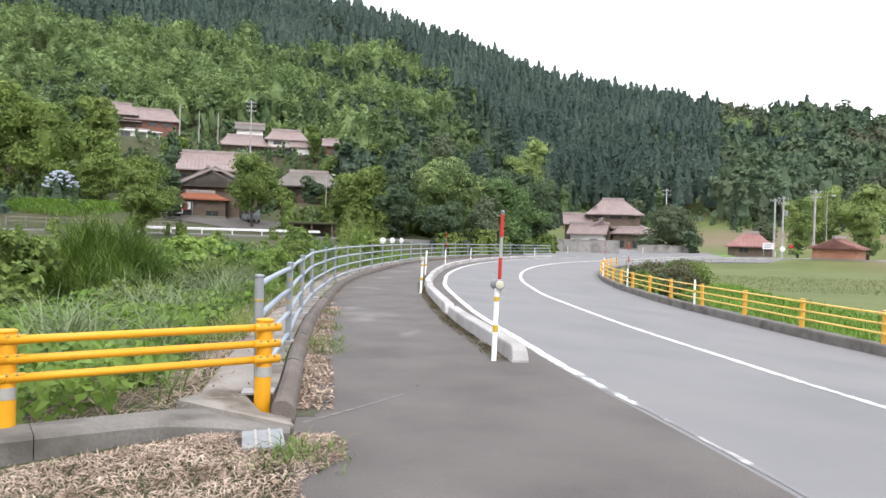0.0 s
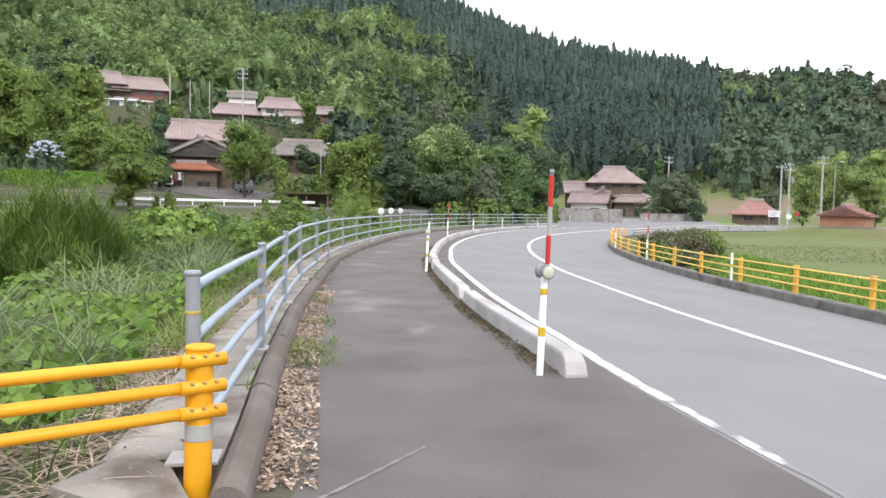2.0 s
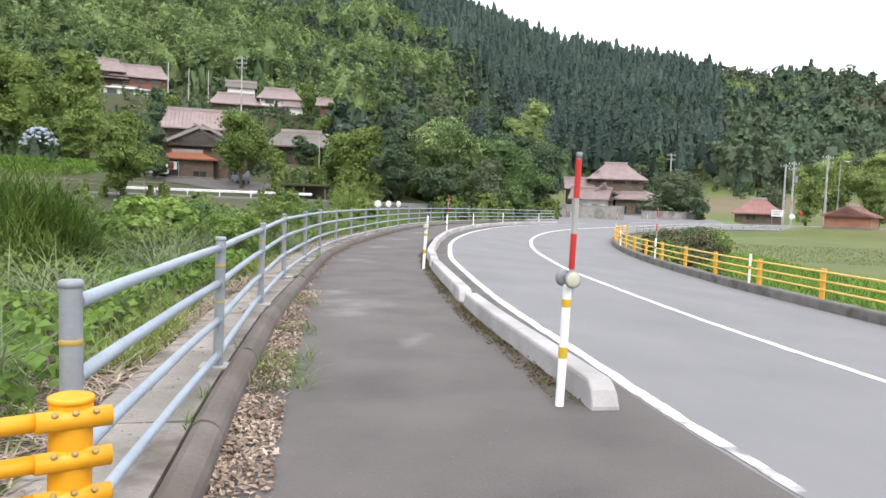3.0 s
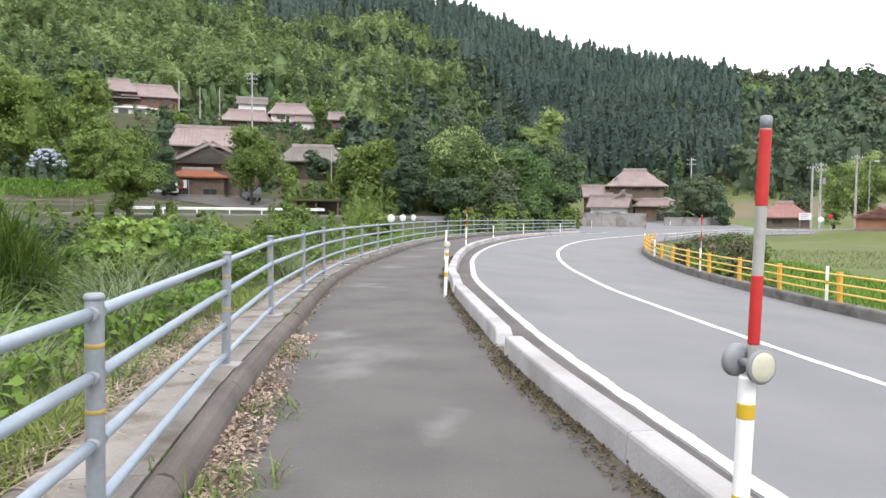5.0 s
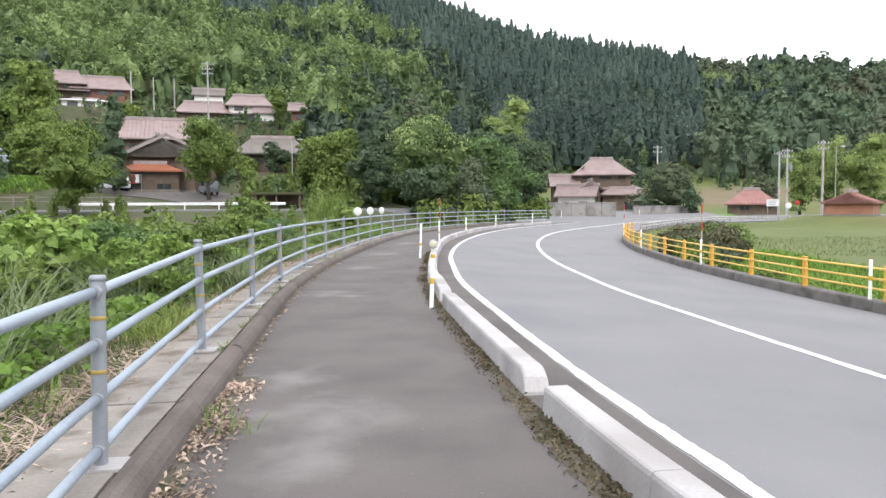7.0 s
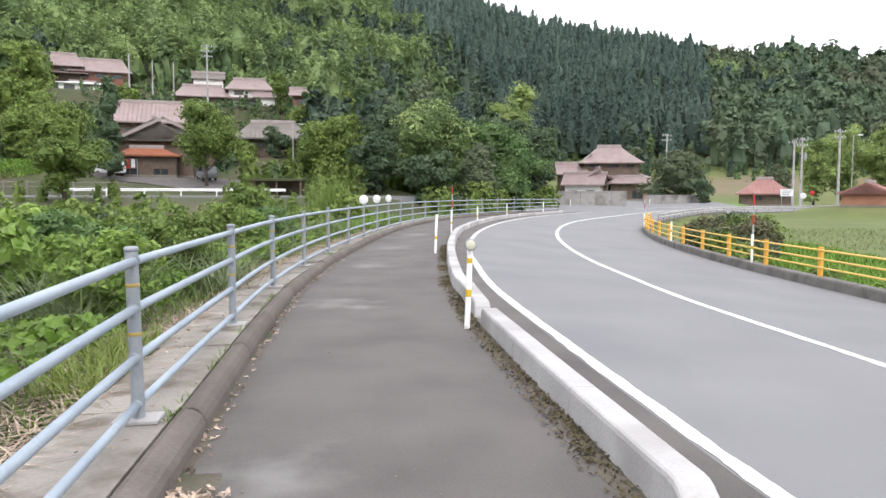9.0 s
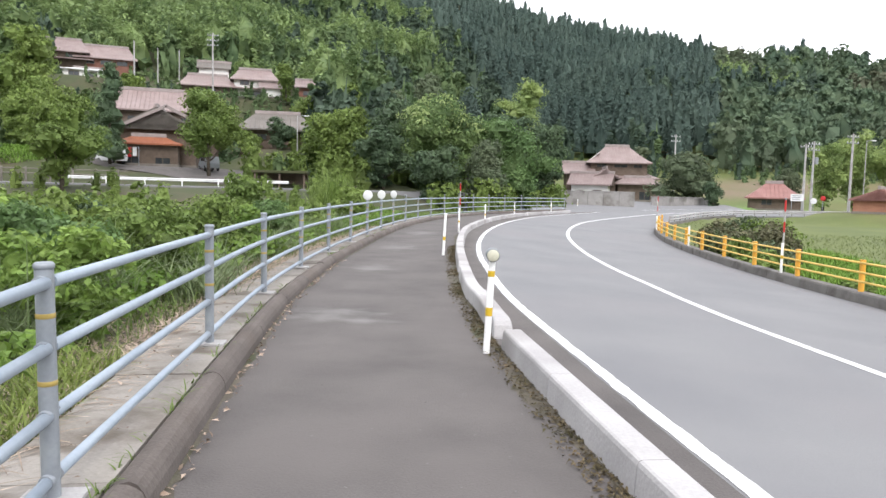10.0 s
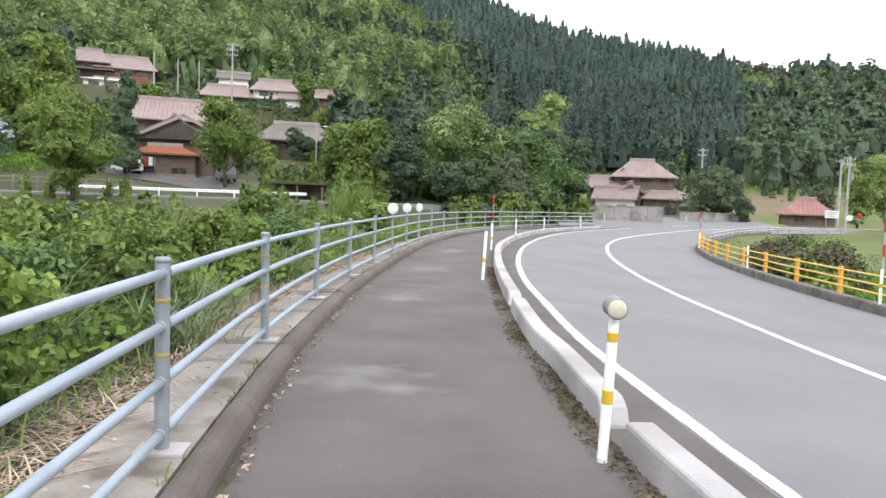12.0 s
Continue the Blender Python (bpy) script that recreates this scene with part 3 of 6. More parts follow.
post_me = shared("post", lathe([(0.038, -0.02), (0.038, 0.955), (0.042, 0.957), (0.042, 0.972), (0.034, 0.982)]), M["galv_post"])
tape_me = shared("tape", lathe([(0.0385, 0), (0.0395, 0.001), (0.0395, 0.02), (0.0385, 0.021)]), M["old_tape"])
foot_me = shared("footplate", boxed(-0.13, 0.13, -0.1, 0.1, -0.01, 0.012, bevel=0.006), M["concrete"])
sleeve_bm = bmesh.new()
tube(sleeve_bm, [(0, -0.06, 0), (0, 0.06, 0)], 0.031, 12)
sleeve_me = shared("sleeve", sleeve_bm, M["galv_post"])
RAIL_Z = (0.09, 0.355, 0.635, 0.9)
tallness = lambda q: float(np.interp(q, [6.9, 9.9], [1.0, 1.04]))
base_z = lambda q: zb + float(np.interp(q, [6.9, 9.9], [0.0, 0.012]))
for k, (x, y, b) in enumerate(spots):
    lean = rng.normal(0, 0.5, 2)
    post = part("post", post_me, None, fence, m=inv @ pose(x, y, base_z(stops[k]), lean[0], lean[1], b) @ Matrix.Diagonal((1, 1, tallness(stops[k]), 1)))
    for z in (0.48, 0.755):
        part("tape", tape_me, None, post, "yellow reflective tape", m=pose(0, 0, z))
    for z in RAIL_Z if k else ():
        part("sleeve", sleeve_me, None, post, m=pose(0, 0, z))
    part("footplate", foot_me, None, post, "pale mortar footing", m=pose(0, 0, 0.002))
    if k + 1 < len(spots):
        ln = cut(FL, stops[k] + 0.03, stops[k + 1] - 0.03, 0.5)
        reach = np.linspace(stops[k], stops[k + 1], len(ln))
        for z in RAIL_Z:
            part("rail", tubed([Vector((p[0], p[1], base_z(q) + z * tallness(q))) - fence.matrix_basis.translation for p, q in zip(ln, reach)], 0.0265, 12), M["galv"], fence)

# round delineators on the fence posts
disc_big = shared("disc", lathe([(0.02, -0.02), (0.12, -0.015), (0.145, -0.005), (0.145, 0.012), (0.12, 0.02), (0.02, 0.022)], 24), M["white"])
disc_small = shared("disc", lathe([(0.02, -0.02), (0.06, -0.015), (0.065, 0.01), (0.02, 0.02)], 20), M["grey_plastic"])
stem_me = shared("stem", lathe([(0.015, -0.16), (0.015, 0.0)], 8), M["grey_plastic"])
for k, (x, y, b) in enumerate(spots):
    if k in (9, 10, 11) or k in (12, 15, 16, 17, 18, 19, 20):
        big = k in (9, 10, 11)
        d = empty("post_reflector", pose(x, y, zb + (1.17 if big else 1.1)), "round white reflector disc on a fence post" if big else "small grey round reflector on a fence post", "reflector", "reflectors on the pipe fence")
        part("disc", disc_big if big else disc_small, None, d, m=pose(0, 0, 0, 90, 0, -12 * (k - 9)))
        part("stem", stem_me, None, d)


# ---- yellow fences ----
def yellow_fence(line, gap, z0, post_r, height, rails, rail_r, label, start=0.0, over=0.1, bands=True, paint="yellow", rail_paint="yellow", side=1):
    L = length(line)
    stops = list(np.arange(start, L, gap))
    pts = along(line, stops)
    root = empty("yellow_fence", pose(pts[0][0], pts[0][1], z0), label, "fence", "yellow pipe fences")
    iv = root.matrix_basis.inverted()
    pm = shared("post", lathe([(post_r, -0.05), (post_r, height - 0.02), (post_r * 1.06, height - 0.018), (post_r * 1.06, height - 0.004), (post_r * 0.9, height)], 20), M[paint])
    bandm = shared("band", lathe([(post_r, 0), (post_r + 0.0012, 0.001), (post_r + 0.0012, 0.08), (post_r, 0.081)], 20), M["reflect"])
    cm = bmesh.new()
    tube(cm, [(0, -0.11, 0), (0, 0.11, 0)], rail_r * 1.16, 12)
    collar = shared("collar", cm, M[rail_paint])
    bolt = shared("bolt", lathe([(0.011, 0), (0.011, 0.007), (0.006, 0.011)], 6), M["bolt"])
    for k, (x, y, b) in enumerate(pts):
        p = part("post", pm, None, root, m=iv @ pose(x, y, z0, rng.normal(0, 0.6), rng.normal(0, 0.6), b))
        if bands:
            part("band", bandm, None, p, "grey reflective band", m=pose(0, 0, height * 0.36))
        for z in rails:
            off = side * post_r * 0.75
            part("collar", collar, None, p, m=pose(off, 0, z))
            if post_r > 0.05:
                for yy in (-0.06, 0.0, 0.06):
                    part("bolt", bolt, None, p, "dull painted bolt", m=pose(off + rail_r * 0.8, yy, z + rail_r * 0.8, 0, 45, 0))
        if k + 1 < len(pts):
            a, c = stops[k] - (over if k == 0 else 0), stops[k + 1] + (over if k + 2 == len(pts) else 0)
            ln = offset(cut(line, max(a, 0), c, 0.5), side * post_r * 0.75)
            for z in rails:
                part("rail", tubed([Vector((q[0], q[1], z0 + z)) - root.matrix_basis.translation for q in ln], rail_r, 14), M[rail_paint], root)
    return root


YL = spline([(-4.75, -0.05), (-3.07, 1.68), (-1.69, 3.1), (-0.41, 4.42), (-0.32, 4.52)], 0.1)
yellow_fence(YL, 1.8, 0.03, 0.066, 0.725, (0.405, 0.53, 0.66), 0.029, "bright yellow three-rail steel pipe fence on a concrete beam", start=length(YL) - 0.13 - 3 * 1.8, over=0.12)
YR = offset(EDGE, RIGHT + 0.18)
s_y = np.r_[0, np.cumsum(np.hypot(*np.diff(YR, axis=0).T))]
yr_stop = float(s_y[np.argmin(np.hypot(YR[:, 0] - 5.6, YR[:, 1] - 59))])
yellow_fence(cut(YR, 8.0, yr_stop, 0.5), 2.6, zk + 0.195, 0.055, 0.63, (0.2, 0.38, 0.57), 0.021, "yellow three-rail steel pipe fence along the inner kerb", bands=False, paint="ochre", rail_paint="yellow_pale", side=-1)

# ---- concrete beam and litter corner ----
beam = setting("footing", "stained grey concrete beam under the yellow fence", "footing")
BEAM = spline([(-5.4, -0.95), (-3.45, 1.08), (-1.45, 2.95), (-0.55, 3.75), (0.06, 4.02)], 0.1)
for a in np.arange(0, length(BEAM) - 0.2, 1.9):
    slab = sweep(cut(BEAM, a + 0.006, min(a + 1.9, length(BEAM)), 0.15), [(0.1, -0.3), (0.09, 0.09), (0.06, 0.115), (-0.3, 0.11), (-0.33, -0.3)])
    for v in slab.verts:
        if v.co.z > 0:
            v.co.z -= 0.1 * min(max((v.co.x + 0.75) / 0.72, 0), 1)
    part("slab", slab, M["kerb_grey"], beam)
wedge = bmesh.new()
top = ((-0.93, 4.1, 0.135), (-0.43, 3.99, 0.1), (0.06, 4.03, 0.022), (-0.1, 4.24, 0.03), (-0.3, 4.24, 0.055), (-0.55, 4.5, 0.115), (-0.83, 4.66, 0.14))
vs = [wedge.verts.new(p) for p in top]
ws = [wedge.verts.new((x, y, -0.1)) for x, y, z in top]
wedge.faces.new(vs)
wedge.faces.new(ws[::-1])
for a in range(len(vs)):
    b = (a + 1) % len(vs)
    wedge.faces.new((vs[a], ws[a], ws[b], vs[b]))
part("wedge_slab", wedge, M["strip"], beam, "broken pale concrete wedge")
plate = part("drain_plate", boxed(-0.14, 0.14, -0.2, 0.2, 0.0, 0.025, bevel=0.004), M["galv_post"])
plate.matrix_basis = pose(-0.01, 3.62, 0.006, 2, -2, 25)
for x_ in (-0.05, 0.045):
    part("rib", boxed(x_ - 0.008, x_ + 0.008, -0.2, 0.2, 0.025, 0.031, bevel=0.002), M["reflect"], plate)
tagged(plate, "blue-grey metal drain plate among dry litter", "drain cover")


# ---- delineators ----
def turned(name, prof, material, parent, m=None, label="", n=16):
    return part(name, lathe(prof, n), material, parent, label, m)


def delineator(x, y, z=0.0, yaw=0.0, lean=(0, 0), snow=False, disc=True, h=0.86, face=180, turn=31):
    ob = empty("delineator", pose(x, y, z, lean[0], lean[1], yaw),
               "white marker post with red and white snow pole and round reflector" if snow else ("white plastic marker post with yellow bands and round reflector" if disc else "slim white plastic marker post"), "marker post", "marker posts along the road")
    turned("post", [(0.031, -0.03), (0.031, h), (0.028, h + 0.01)], M["marker"], ob)
    turned("lower_band", [(0.0312, 0.35), (0.0325, 0.351), (0.0325, 0.43), (0.0312, 0.431)], M["tape"], ob, label="yellow reflective band")
    if disc:
        turned("upper_band", [(0.0312, 0.715), (0.0325, 0.716), (0.0325, 0.77), (0.0312, 0.771)], M["tape"], ob, label="yellow reflective band")
        sx, cx = math.sin(radians(turn)), math.cos(radians(turn))
        bar = part("reflector_bar", tubed([(-0.055 * sx, 0.055 * cx, h + 0.055), (0.055 * sx, -0.055 * cx, h + 0.055)], 0.016, 10), M["grey_plastic"], ob, "grey bar between two reflector discs")
        for a, b, spin in ((0.058 * sx, -0.058 * cx, face - 180 + turn), (-0.058 * sx, 0.058 * cx, face + turn)):
            hd = turned("reflector_housing", [(0.012, -0.022), (0.05, -0.018), (0.059, -0.006), (0.062, 0.01), (0.056, 0.012)], M["grey_plastic"], bar, pose(a, b, h + 0.055, 90, 0, spin), "round grey reflector housing", 24)
            hd["label"] = "round grey reflector housing"
            if b < 0:
                turned("reflector_lens", [(0.01, 0.008), (0.055, 0.0125), (0.05, 0.017), (0.01, 0.019)], M["lens"], bar, pose(a, b, h + 0.055, 90, 0, spin), "cream round reflector lens", 24)
    if snow:
        sp = turned("snow_pole", [(0.02, 0.62), (0.02, 1.77), (0.017, 1.785)], M["reflect"], ob, pose(0.02, 0.03, 0), "red and pale grey striped snow pole")
        for a, b in ((0.98, 1.23), (1.48, 1.75)):
            turned("stripe", [(0.0202, a), (0.0215, a + 0.001), (0.0215, b), (0.0202, b + 0.001)], M["red"], sp, label="red stripe")
        turned("cap", [(0.021, 1.755), (0.021, 1.795), (0.015, 1.8)], M["grey_plastic"], sp)
    return ob


delineator(1.172, 7.61, lean=(1.2, 1.2), snow=True)
delineator(-1.76, 17.58, lean=(0.5, 2), turn=8)
delineator(-3.63, 27.65, lean=(0, 2), disc=False, h=0.95)
delineator(-4.46, 37.2, snow=True, disc=False)
for x, y in ((-4.3, 46.0), (-3.4, 56.0), (-1.2, 66.0)):
    delineator(x, y, disc=False)
RD = offset(EDGE, RIGHT + 0.1)
for y_, sn in ((21.5, False), (29.6, True), (38.2, False), (51.0, True)):
    q = RD[np.argmin(np.abs(RD[:, 1] - y_))]
    delineator(float(q[0]), float(q[1]), zk + 0.19, disc=False, snow=sn, h=0.72)
for x, y in ((1.6, 92.0), (6.5, 98.0), (12.0, 107.0), (18.5, 112.0), (26.0, 118.0), (34.0, 124.0)):
    delineator(x, y, 0.0, disc=False, h=0.95)


# ---- foliage helpers ----
def leaf_quads(rng, c, nrm, size, aspect=0.5, tilt=0.6):
    """Small pointed leaves, one quad each, at places c that face roughly along nrm."""
    k = len(c)
    nn = nrm + rng.normal(0, tilt, (k, 3))
    nn /= np.linalg.norm(nn, axis=1)[:, None] + 1e-9
    u = np.cross(nn, rng.normal(0, 1, (k, 3)))
    u /= np.linalg.norm(u, axis=1)[:, None] + 1e-9
    v = np.cross(nn, u)
    s = (size * rng.uniform(0.6, 1.35, k))[:, None]
    fold = nn * s * 0.12
    V = np.stack([c - u * s * 0.5, c + v * s * aspect * 0.5 + fold - u * s * 0.08, c + u * s * 0.5, c - v * s * aspect * 0.5 + fold - u * s * 0.08], 1).reshape(-1, 3)
    return V, np.arange(4 * k).reshape(-1, 4)


def core(rng, c, r, nu=9, nv=5, rough=0.18):
    """A rough closed lump of quads inside a leaf mass."""
    th = np.linspace(0.05, math.pi - 0.05, nv)
    ph = np.linspace(0, 2 * math.pi, nu, endpoint=False)
    T, P = np.meshgrid(th, ph, indexing="ij")
    k = 1 + rng.normal(0, rough, T.shape)
    V = np.stack([c[0] + r[0] * k * np.sin(T) * np.cos(P), c[1] + r[1] * k * np.sin(T) * np.sin(P), c[2] + r[2] * k * np.cos(T)], -1).reshape(-1, 3)
    F = [(i * nu + j, i * nu + (j + 1) % nu, (i + 1) * nu + (j + 1) % nu, (i + 1) * nu + j) for i in range(nv - 1) for j in range(nu)]
    return V, np.array(F)


def shell(rng, blobs, count, inner=0.7, clump=12):
    """Places and outward directions over a heap of lumps (centre, radii), gathered in tufts."""
    w = np.array([r[0] * r[2] for c, r in blobs])
    tufts = max(8, count // clump)
    home = rng.integers(0, tufts, count)
    pick = rng.choice(len(blobs), tufts, p=w / w.sum())[home]
    C, R = np.array([c for c, r in blobs])[pick], np.array([r for c, r in blobs])[pick]
    d = rng.normal(0, 1, (tufts, 3))
    d = (d / np.linalg.norm(d, axis=1)[:, None])[home] + rng.normal(0, 0.2, (count, 3))
    d /= np.linalg.norm(d, axis=1)[:, None]
    d[:, 2] = np.where(d[:, 2] < -0.5, -d[:, 2], d[:, 2])
    return C + d * R * rng.uniform(inner, 1.0, (count, 1)) * rng.uniform(0.85, 1.14, tufts)[home][:, None], d / R * R.mean(axis=1)[:, None]


def join(parts):
    V, F, o = [], [], 0
    for v, f in parts:
        V.append(v)
        F.append(f + o)
        o += len(v)
    return np.vstack(V), np.vstack(F)


def heap(rng, w, h, count, low=0.25):
    """Lumps of an uneven crown, w wide and h high, from the ground up."""
    got = []
    for i in range(count):
        t = (i + 0.5) / count
        z = h * (low + (0.88 - low) * t)
        prof = math.sin(math.pi * min(1, 0.18 + 0.8 * (1 - t))) ** 0.7
        a = rng.uniform(0, 2 * math.pi)
        rad = rng.uniform(0.15, 0.62) * w / 2 * prof
        r = rng.uniform(0.28, 0.44) * w / 2 * (0.6 + 0.5 * prof)
        got.append(((rad * math.cos(a), rad * math.sin(a), z), (r, r, r * rng.uniform(0.6, 0.85))))
    got.append(((0, 0, h * 0.55), (w * 0.27, w * 0.27, h * 0.33)))
    return got


CROWNS = {}


def tree(name, x, y, h, w, material, label, leaves=3500, leaf=0.3, lumps=12, low=0.25, seed=0, z=None, category="tree", tilt=0.5, aspect=0.7):
    """A trunk with limbs and a crown of many leaves in uneven lumps."""
    g = np.random.default_rng(seed + int(abs(x) * 10 + y))
    z = float(ground_z(x, y)) - 0.05 if z is None else z
    ob = empty(name, pose(x, y, z), label, category)
    bl = heap(g, w, h, lumps, low)
    bm = bmesh.new()
    tr = max(0.05, h * 0.022)
    tube(bm, [(0, 0, -0.1), (g.normal(0, 0.1), g.normal(0, 0.1), h * 0.3), (g.normal(0, 0.2), g.normal(0, 0.2), h * 0.75)], tr, 8, tr * 0.3)
    for c, r in bl[:8]:
        tube(bm, [(0, 0, h * 0.18), (c[0] * 0.4, c[1] * 0.4, c[2] * 0.6), c], tr * 0.45, 6, tr * 0.12)
    part("trunk", bm, M["bark"], ob)
    CROWNS[ob.name] = bl
    near = y < 95
    P, N = shell(g, bl, int(leaves * (1.85 if near else 1.55)), 0.62)
    V, F = join([leaf_quads(g, P, N, leaf * (0.8 if near else 0.92), aspect, tilt)] + [core(g, c, [q * 0.52 for q in r], 7, 5, 0.25) for c, r in bl])
    part("crown", np_mesh("crown", V, F, material), None, ob)
    return ob


# ---- far woods ----
def broad_form(g, h=9.0, w=6.5, n=175, leaf=1.08):
    bl = heap(g, w, h, 7, 0.1)
    P, N = shell(g, bl, n, 0.7)
    return join([leaf_quads(g, P, N, leaf * 0.95, 0.8, 0.42), leaf_quads(g, np.c_[g.normal(0, w * 0.24, (18, 2)), g.uniform(0.02, 0.4, 18) * h], np.c_[g.normal(0, 1, (18, 2)), np.full(18, 0.5)], leaf * 1.3, 0.8, 0.3), core(g, (0, 0, h * 0.26), (w * 0.2, w * 0.2, h * 0.44), 6, 5, 0.3)])


def conifer_form(g, h=9.5, w=5.0, n=62, leaf=1.05, inner=0.6):
    """A cedar: a full rounded cone of foliage with short upswept sprays over it."""
    nu, zs = 6, np.array([0.15, 0.45, 0.7, 0.86, 0.95, 1.0])
    ph = np.linspace(0, 2 * np.pi, nu, endpoint=False)
    env = w / 2 * (1 - zs ** 1.9) ** 0.8 + 0.04
    rough = 1 + g.normal(0, 0.22, (len(zs), nu))
    cv = np.stack([env[:, None] * rough * inner * np.cos(ph), env[:, None] * rough * inner * np.sin(ph), (zs[:, None] + g.normal(0, 0.02, (len(zs), nu))) * h], -1).reshape(-1, 3)
    cf = np.array([(i * nu + j, i * nu + (j + 1) % nu, (i + 1) * nu + (j + 1) % nu, (i + 1) * nu + j) for i in range(len(zs) - 1) for j in range(nu)])
    t = g.uniform(0.15, 0.98, n) ** 0.8
    r = w / 2 * (1 - t ** 1.9) ** 0.8 * g.uniform(0.85, 1.05, n)
    a = g.uniform(0, 2 * np.pi, n)
    d = np.c_[np.cos(a), np.sin(a), np.full(n, 0.5)]
    c = np.c_[np.cos(a) * r * 0.9, np.sin(a) * r * 0.9, t * h]
    V, F = leaf_quads(g, c, d, leaf, 0.62, 0.45)
    return join([(V, F), (cv, cf)])


def bamboo_form(g, h=10.5, w=6.5, culms=15, n=30):
    """A stand of bamboo: leaning culms, each with a drooping plume of narrow leaves."""
    got = []
    for i in range(culms):
        a, q = g.uniform(0, 2 * math.pi), math.sqrt(g.uniform(0.02, 1.0)) * w / 2
        hh, lean = h * g.uniform(0.62, 1.0), g.uniform(0.1, 0.3)
        b = g.uniform(0, 2 * math.pi)
        t = g.uniform(0.42, 1.0, n)
        wide = 0.28 + 0.85 * (1.05 - t)
        x = q * math.cos(a) + math.cos(b) * lean * hh * t ** 3 + g.normal(0, 1, n) * wide * 0.6
        y = q * math.sin(a) + math.sin(b) * lean * hh * t ** 3 + g.normal(0, 1, n) * wide * 0.6
        z = hh * (t - 0.16 * t ** 4)
        nr = np.c_[np.full(n, math.cos(b) * 0.4) + g.normal(0, 0.3, n), np.full(n, math.sin(b) * 0.4) + g.normal(0, 0.3, n), np.full(n, 0.8)]
        got.append(leaf_quads(g, np.c_[x, y, z], nr, 0.82, 0.5, 0.35))
    return join(got + [core(g, (0, 0, h * 0.3), (w * 0.3, w * 0.3, h * 0.34), 7, 4, 0.2)])


def plant(name, spots, forms, material, label):
    """One object of many standing copies of the forms."""
    g = np.random.default_rng(len(spots))
    out = []
    for x, y, z, s in spots:
        V, F = forms[g.integers(len(forms))]
        a = g.uniform(0, 2 * math.pi)
        ca, sa = math.cos(a) * s, math.sin(a) * s
        st = s * g.uniform(0.85, 1.2)
        out.append((np.c_[V[:, 0] * ca - V[:, 1] * sa + x, V[:, 0] * sa + V[:, 1] * ca + y, V[:, 2] * st + z], F))
    V, F = join(out)
    return tagged(part(name, np_mesh(name, V, F, material), None), label, "woods", kind="stuff")


g = np.random.default_rng(11)
zones = {"conifer": [], "broad": [], "bamboo": [], "dark": [], "mixed": []}
HOUSES = [(-43, 85, 13), (-92, 149, 11), (-83, 147, 8), (-86, 132, 8), (-48, 92, 9), (-87.5, 138, 6), (-62, 137.5, 7), (-54.5, 139, 6.5), (-45.8, 148, 6), (-49, 98, 9), (-45, 85, 6), (-35, 98.5, 6), (7, 133, 16), (17, 118, 8)]
d = 84.0
while d < 425:
    gap = 3.6 + d * 0.0065
    for az in np.arange(-45, 26, math.degrees(gap / d)):
        a, dd = az + g.normal(0, 0.3) * math.degrees(gap / d), d + g.normal(0, 0.3) * gap
        x, y = 0.4 + dd * math.sin(radians(a)), 5.4 + dd * math.cos(radians(a))
        close = min(math.hypot(x - hx, y - hy) / hr for hx, hy, hr in HOUSES)
        if close < 1:
            if close > 0.4 and x < -20 and dd > 114:
                zones["broad"].append((x, y, float(hill(np.array(x), np.array(y))) - 0.25, g.uniform(0.14, 0.27)))
            continue
        left = a < -9 + 3 * math.sin(dd * 0.05)
        if not left and dd < 205 + 14 * math.sin(a * 0.8):
            if dd > 192 + 14 * math.sin(a * 0.8):
                for k in range(2):
                    bx, by = x + g.normal(0, 1.5), y + g.normal(0, 1.5)
                    zones["broad" if g.uniform() < 0.7 else "dark"].append((bx, by, float(hill(np.array(bx), np.array(by))) - 0.4, g.uniform(0.22, 0.45)))
            continue
        village = left and dd < 160 and (a > -36 or dd < 125) and not (dd > 105 and a > -18)
        if village and g.uniform() < 0.08:
            continue
        z = float(hill(np.array(x), np.array(y)))
        el = (z - 1.5) / dd
        patchy = float(wob(np.array(x), np.array(y), 0.035, 3.0)) + 0.35 * float(wob(np.array(x), np.array(y), 0.09, 5.0))
        lim = np.interp(a, [-47, -35, -25, -14, -11, -7, -5], [0.245, 0.245, 0.245, 0.24, 0.21, 0.17, 0.11])
        if a > 11:
            kind = "mixed" if patchy > -0.3 or dd < 300 else ("dark" if patchy > -0.7 else "conifer")
            if el > 0.115 and abs(patchy) < 0.25 and a < 16:
                kind = "bamboo"
        elif not left and a < -4 and el < lim:
            kind = "dark" if patchy > 0.1 else "broad"
        elif not left and dd < 212 + 8 * patchy:
            kind = "dark" if patchy > -0.2 else "broad"
        elif el + 0.02 * patchy < lim and left:
            lush = a < -7 and el > 0.09
            kind = "bamboo" if patchy > (-0.15 if lush else 0.35) else ("broad" if patchy > (-0.55 if lush else -0.2) else "dark")
        else:
            kind = "conifer" if patchy > -0.85 else "dark"
        if kind == "mixed" and dd < 345 and g.uniform() < 0.35:
            continue
        if kind == "conifer" and dd < 190:
            kind = "dark"
        if kind == "bamboo" and dd > 150 and g.uniform() < 0.4:
            continue
        if village:
            zones["broad" if g.uniform() < 0.92 else "dark"].append((x, y, z - 0.5, g.uniform(0.25, 0.45)))
            continue
        zones[kind].append((x, y, z - 0.6, {"bamboo": g.uniform(0.95, 1.5), "conifer": g.uniform(0.88, 1.12), "mixed": g.uniform(0.85, 1.6)}.get(kind, g.uniform(0.7, 1.3))))
    d += gap * 0.85

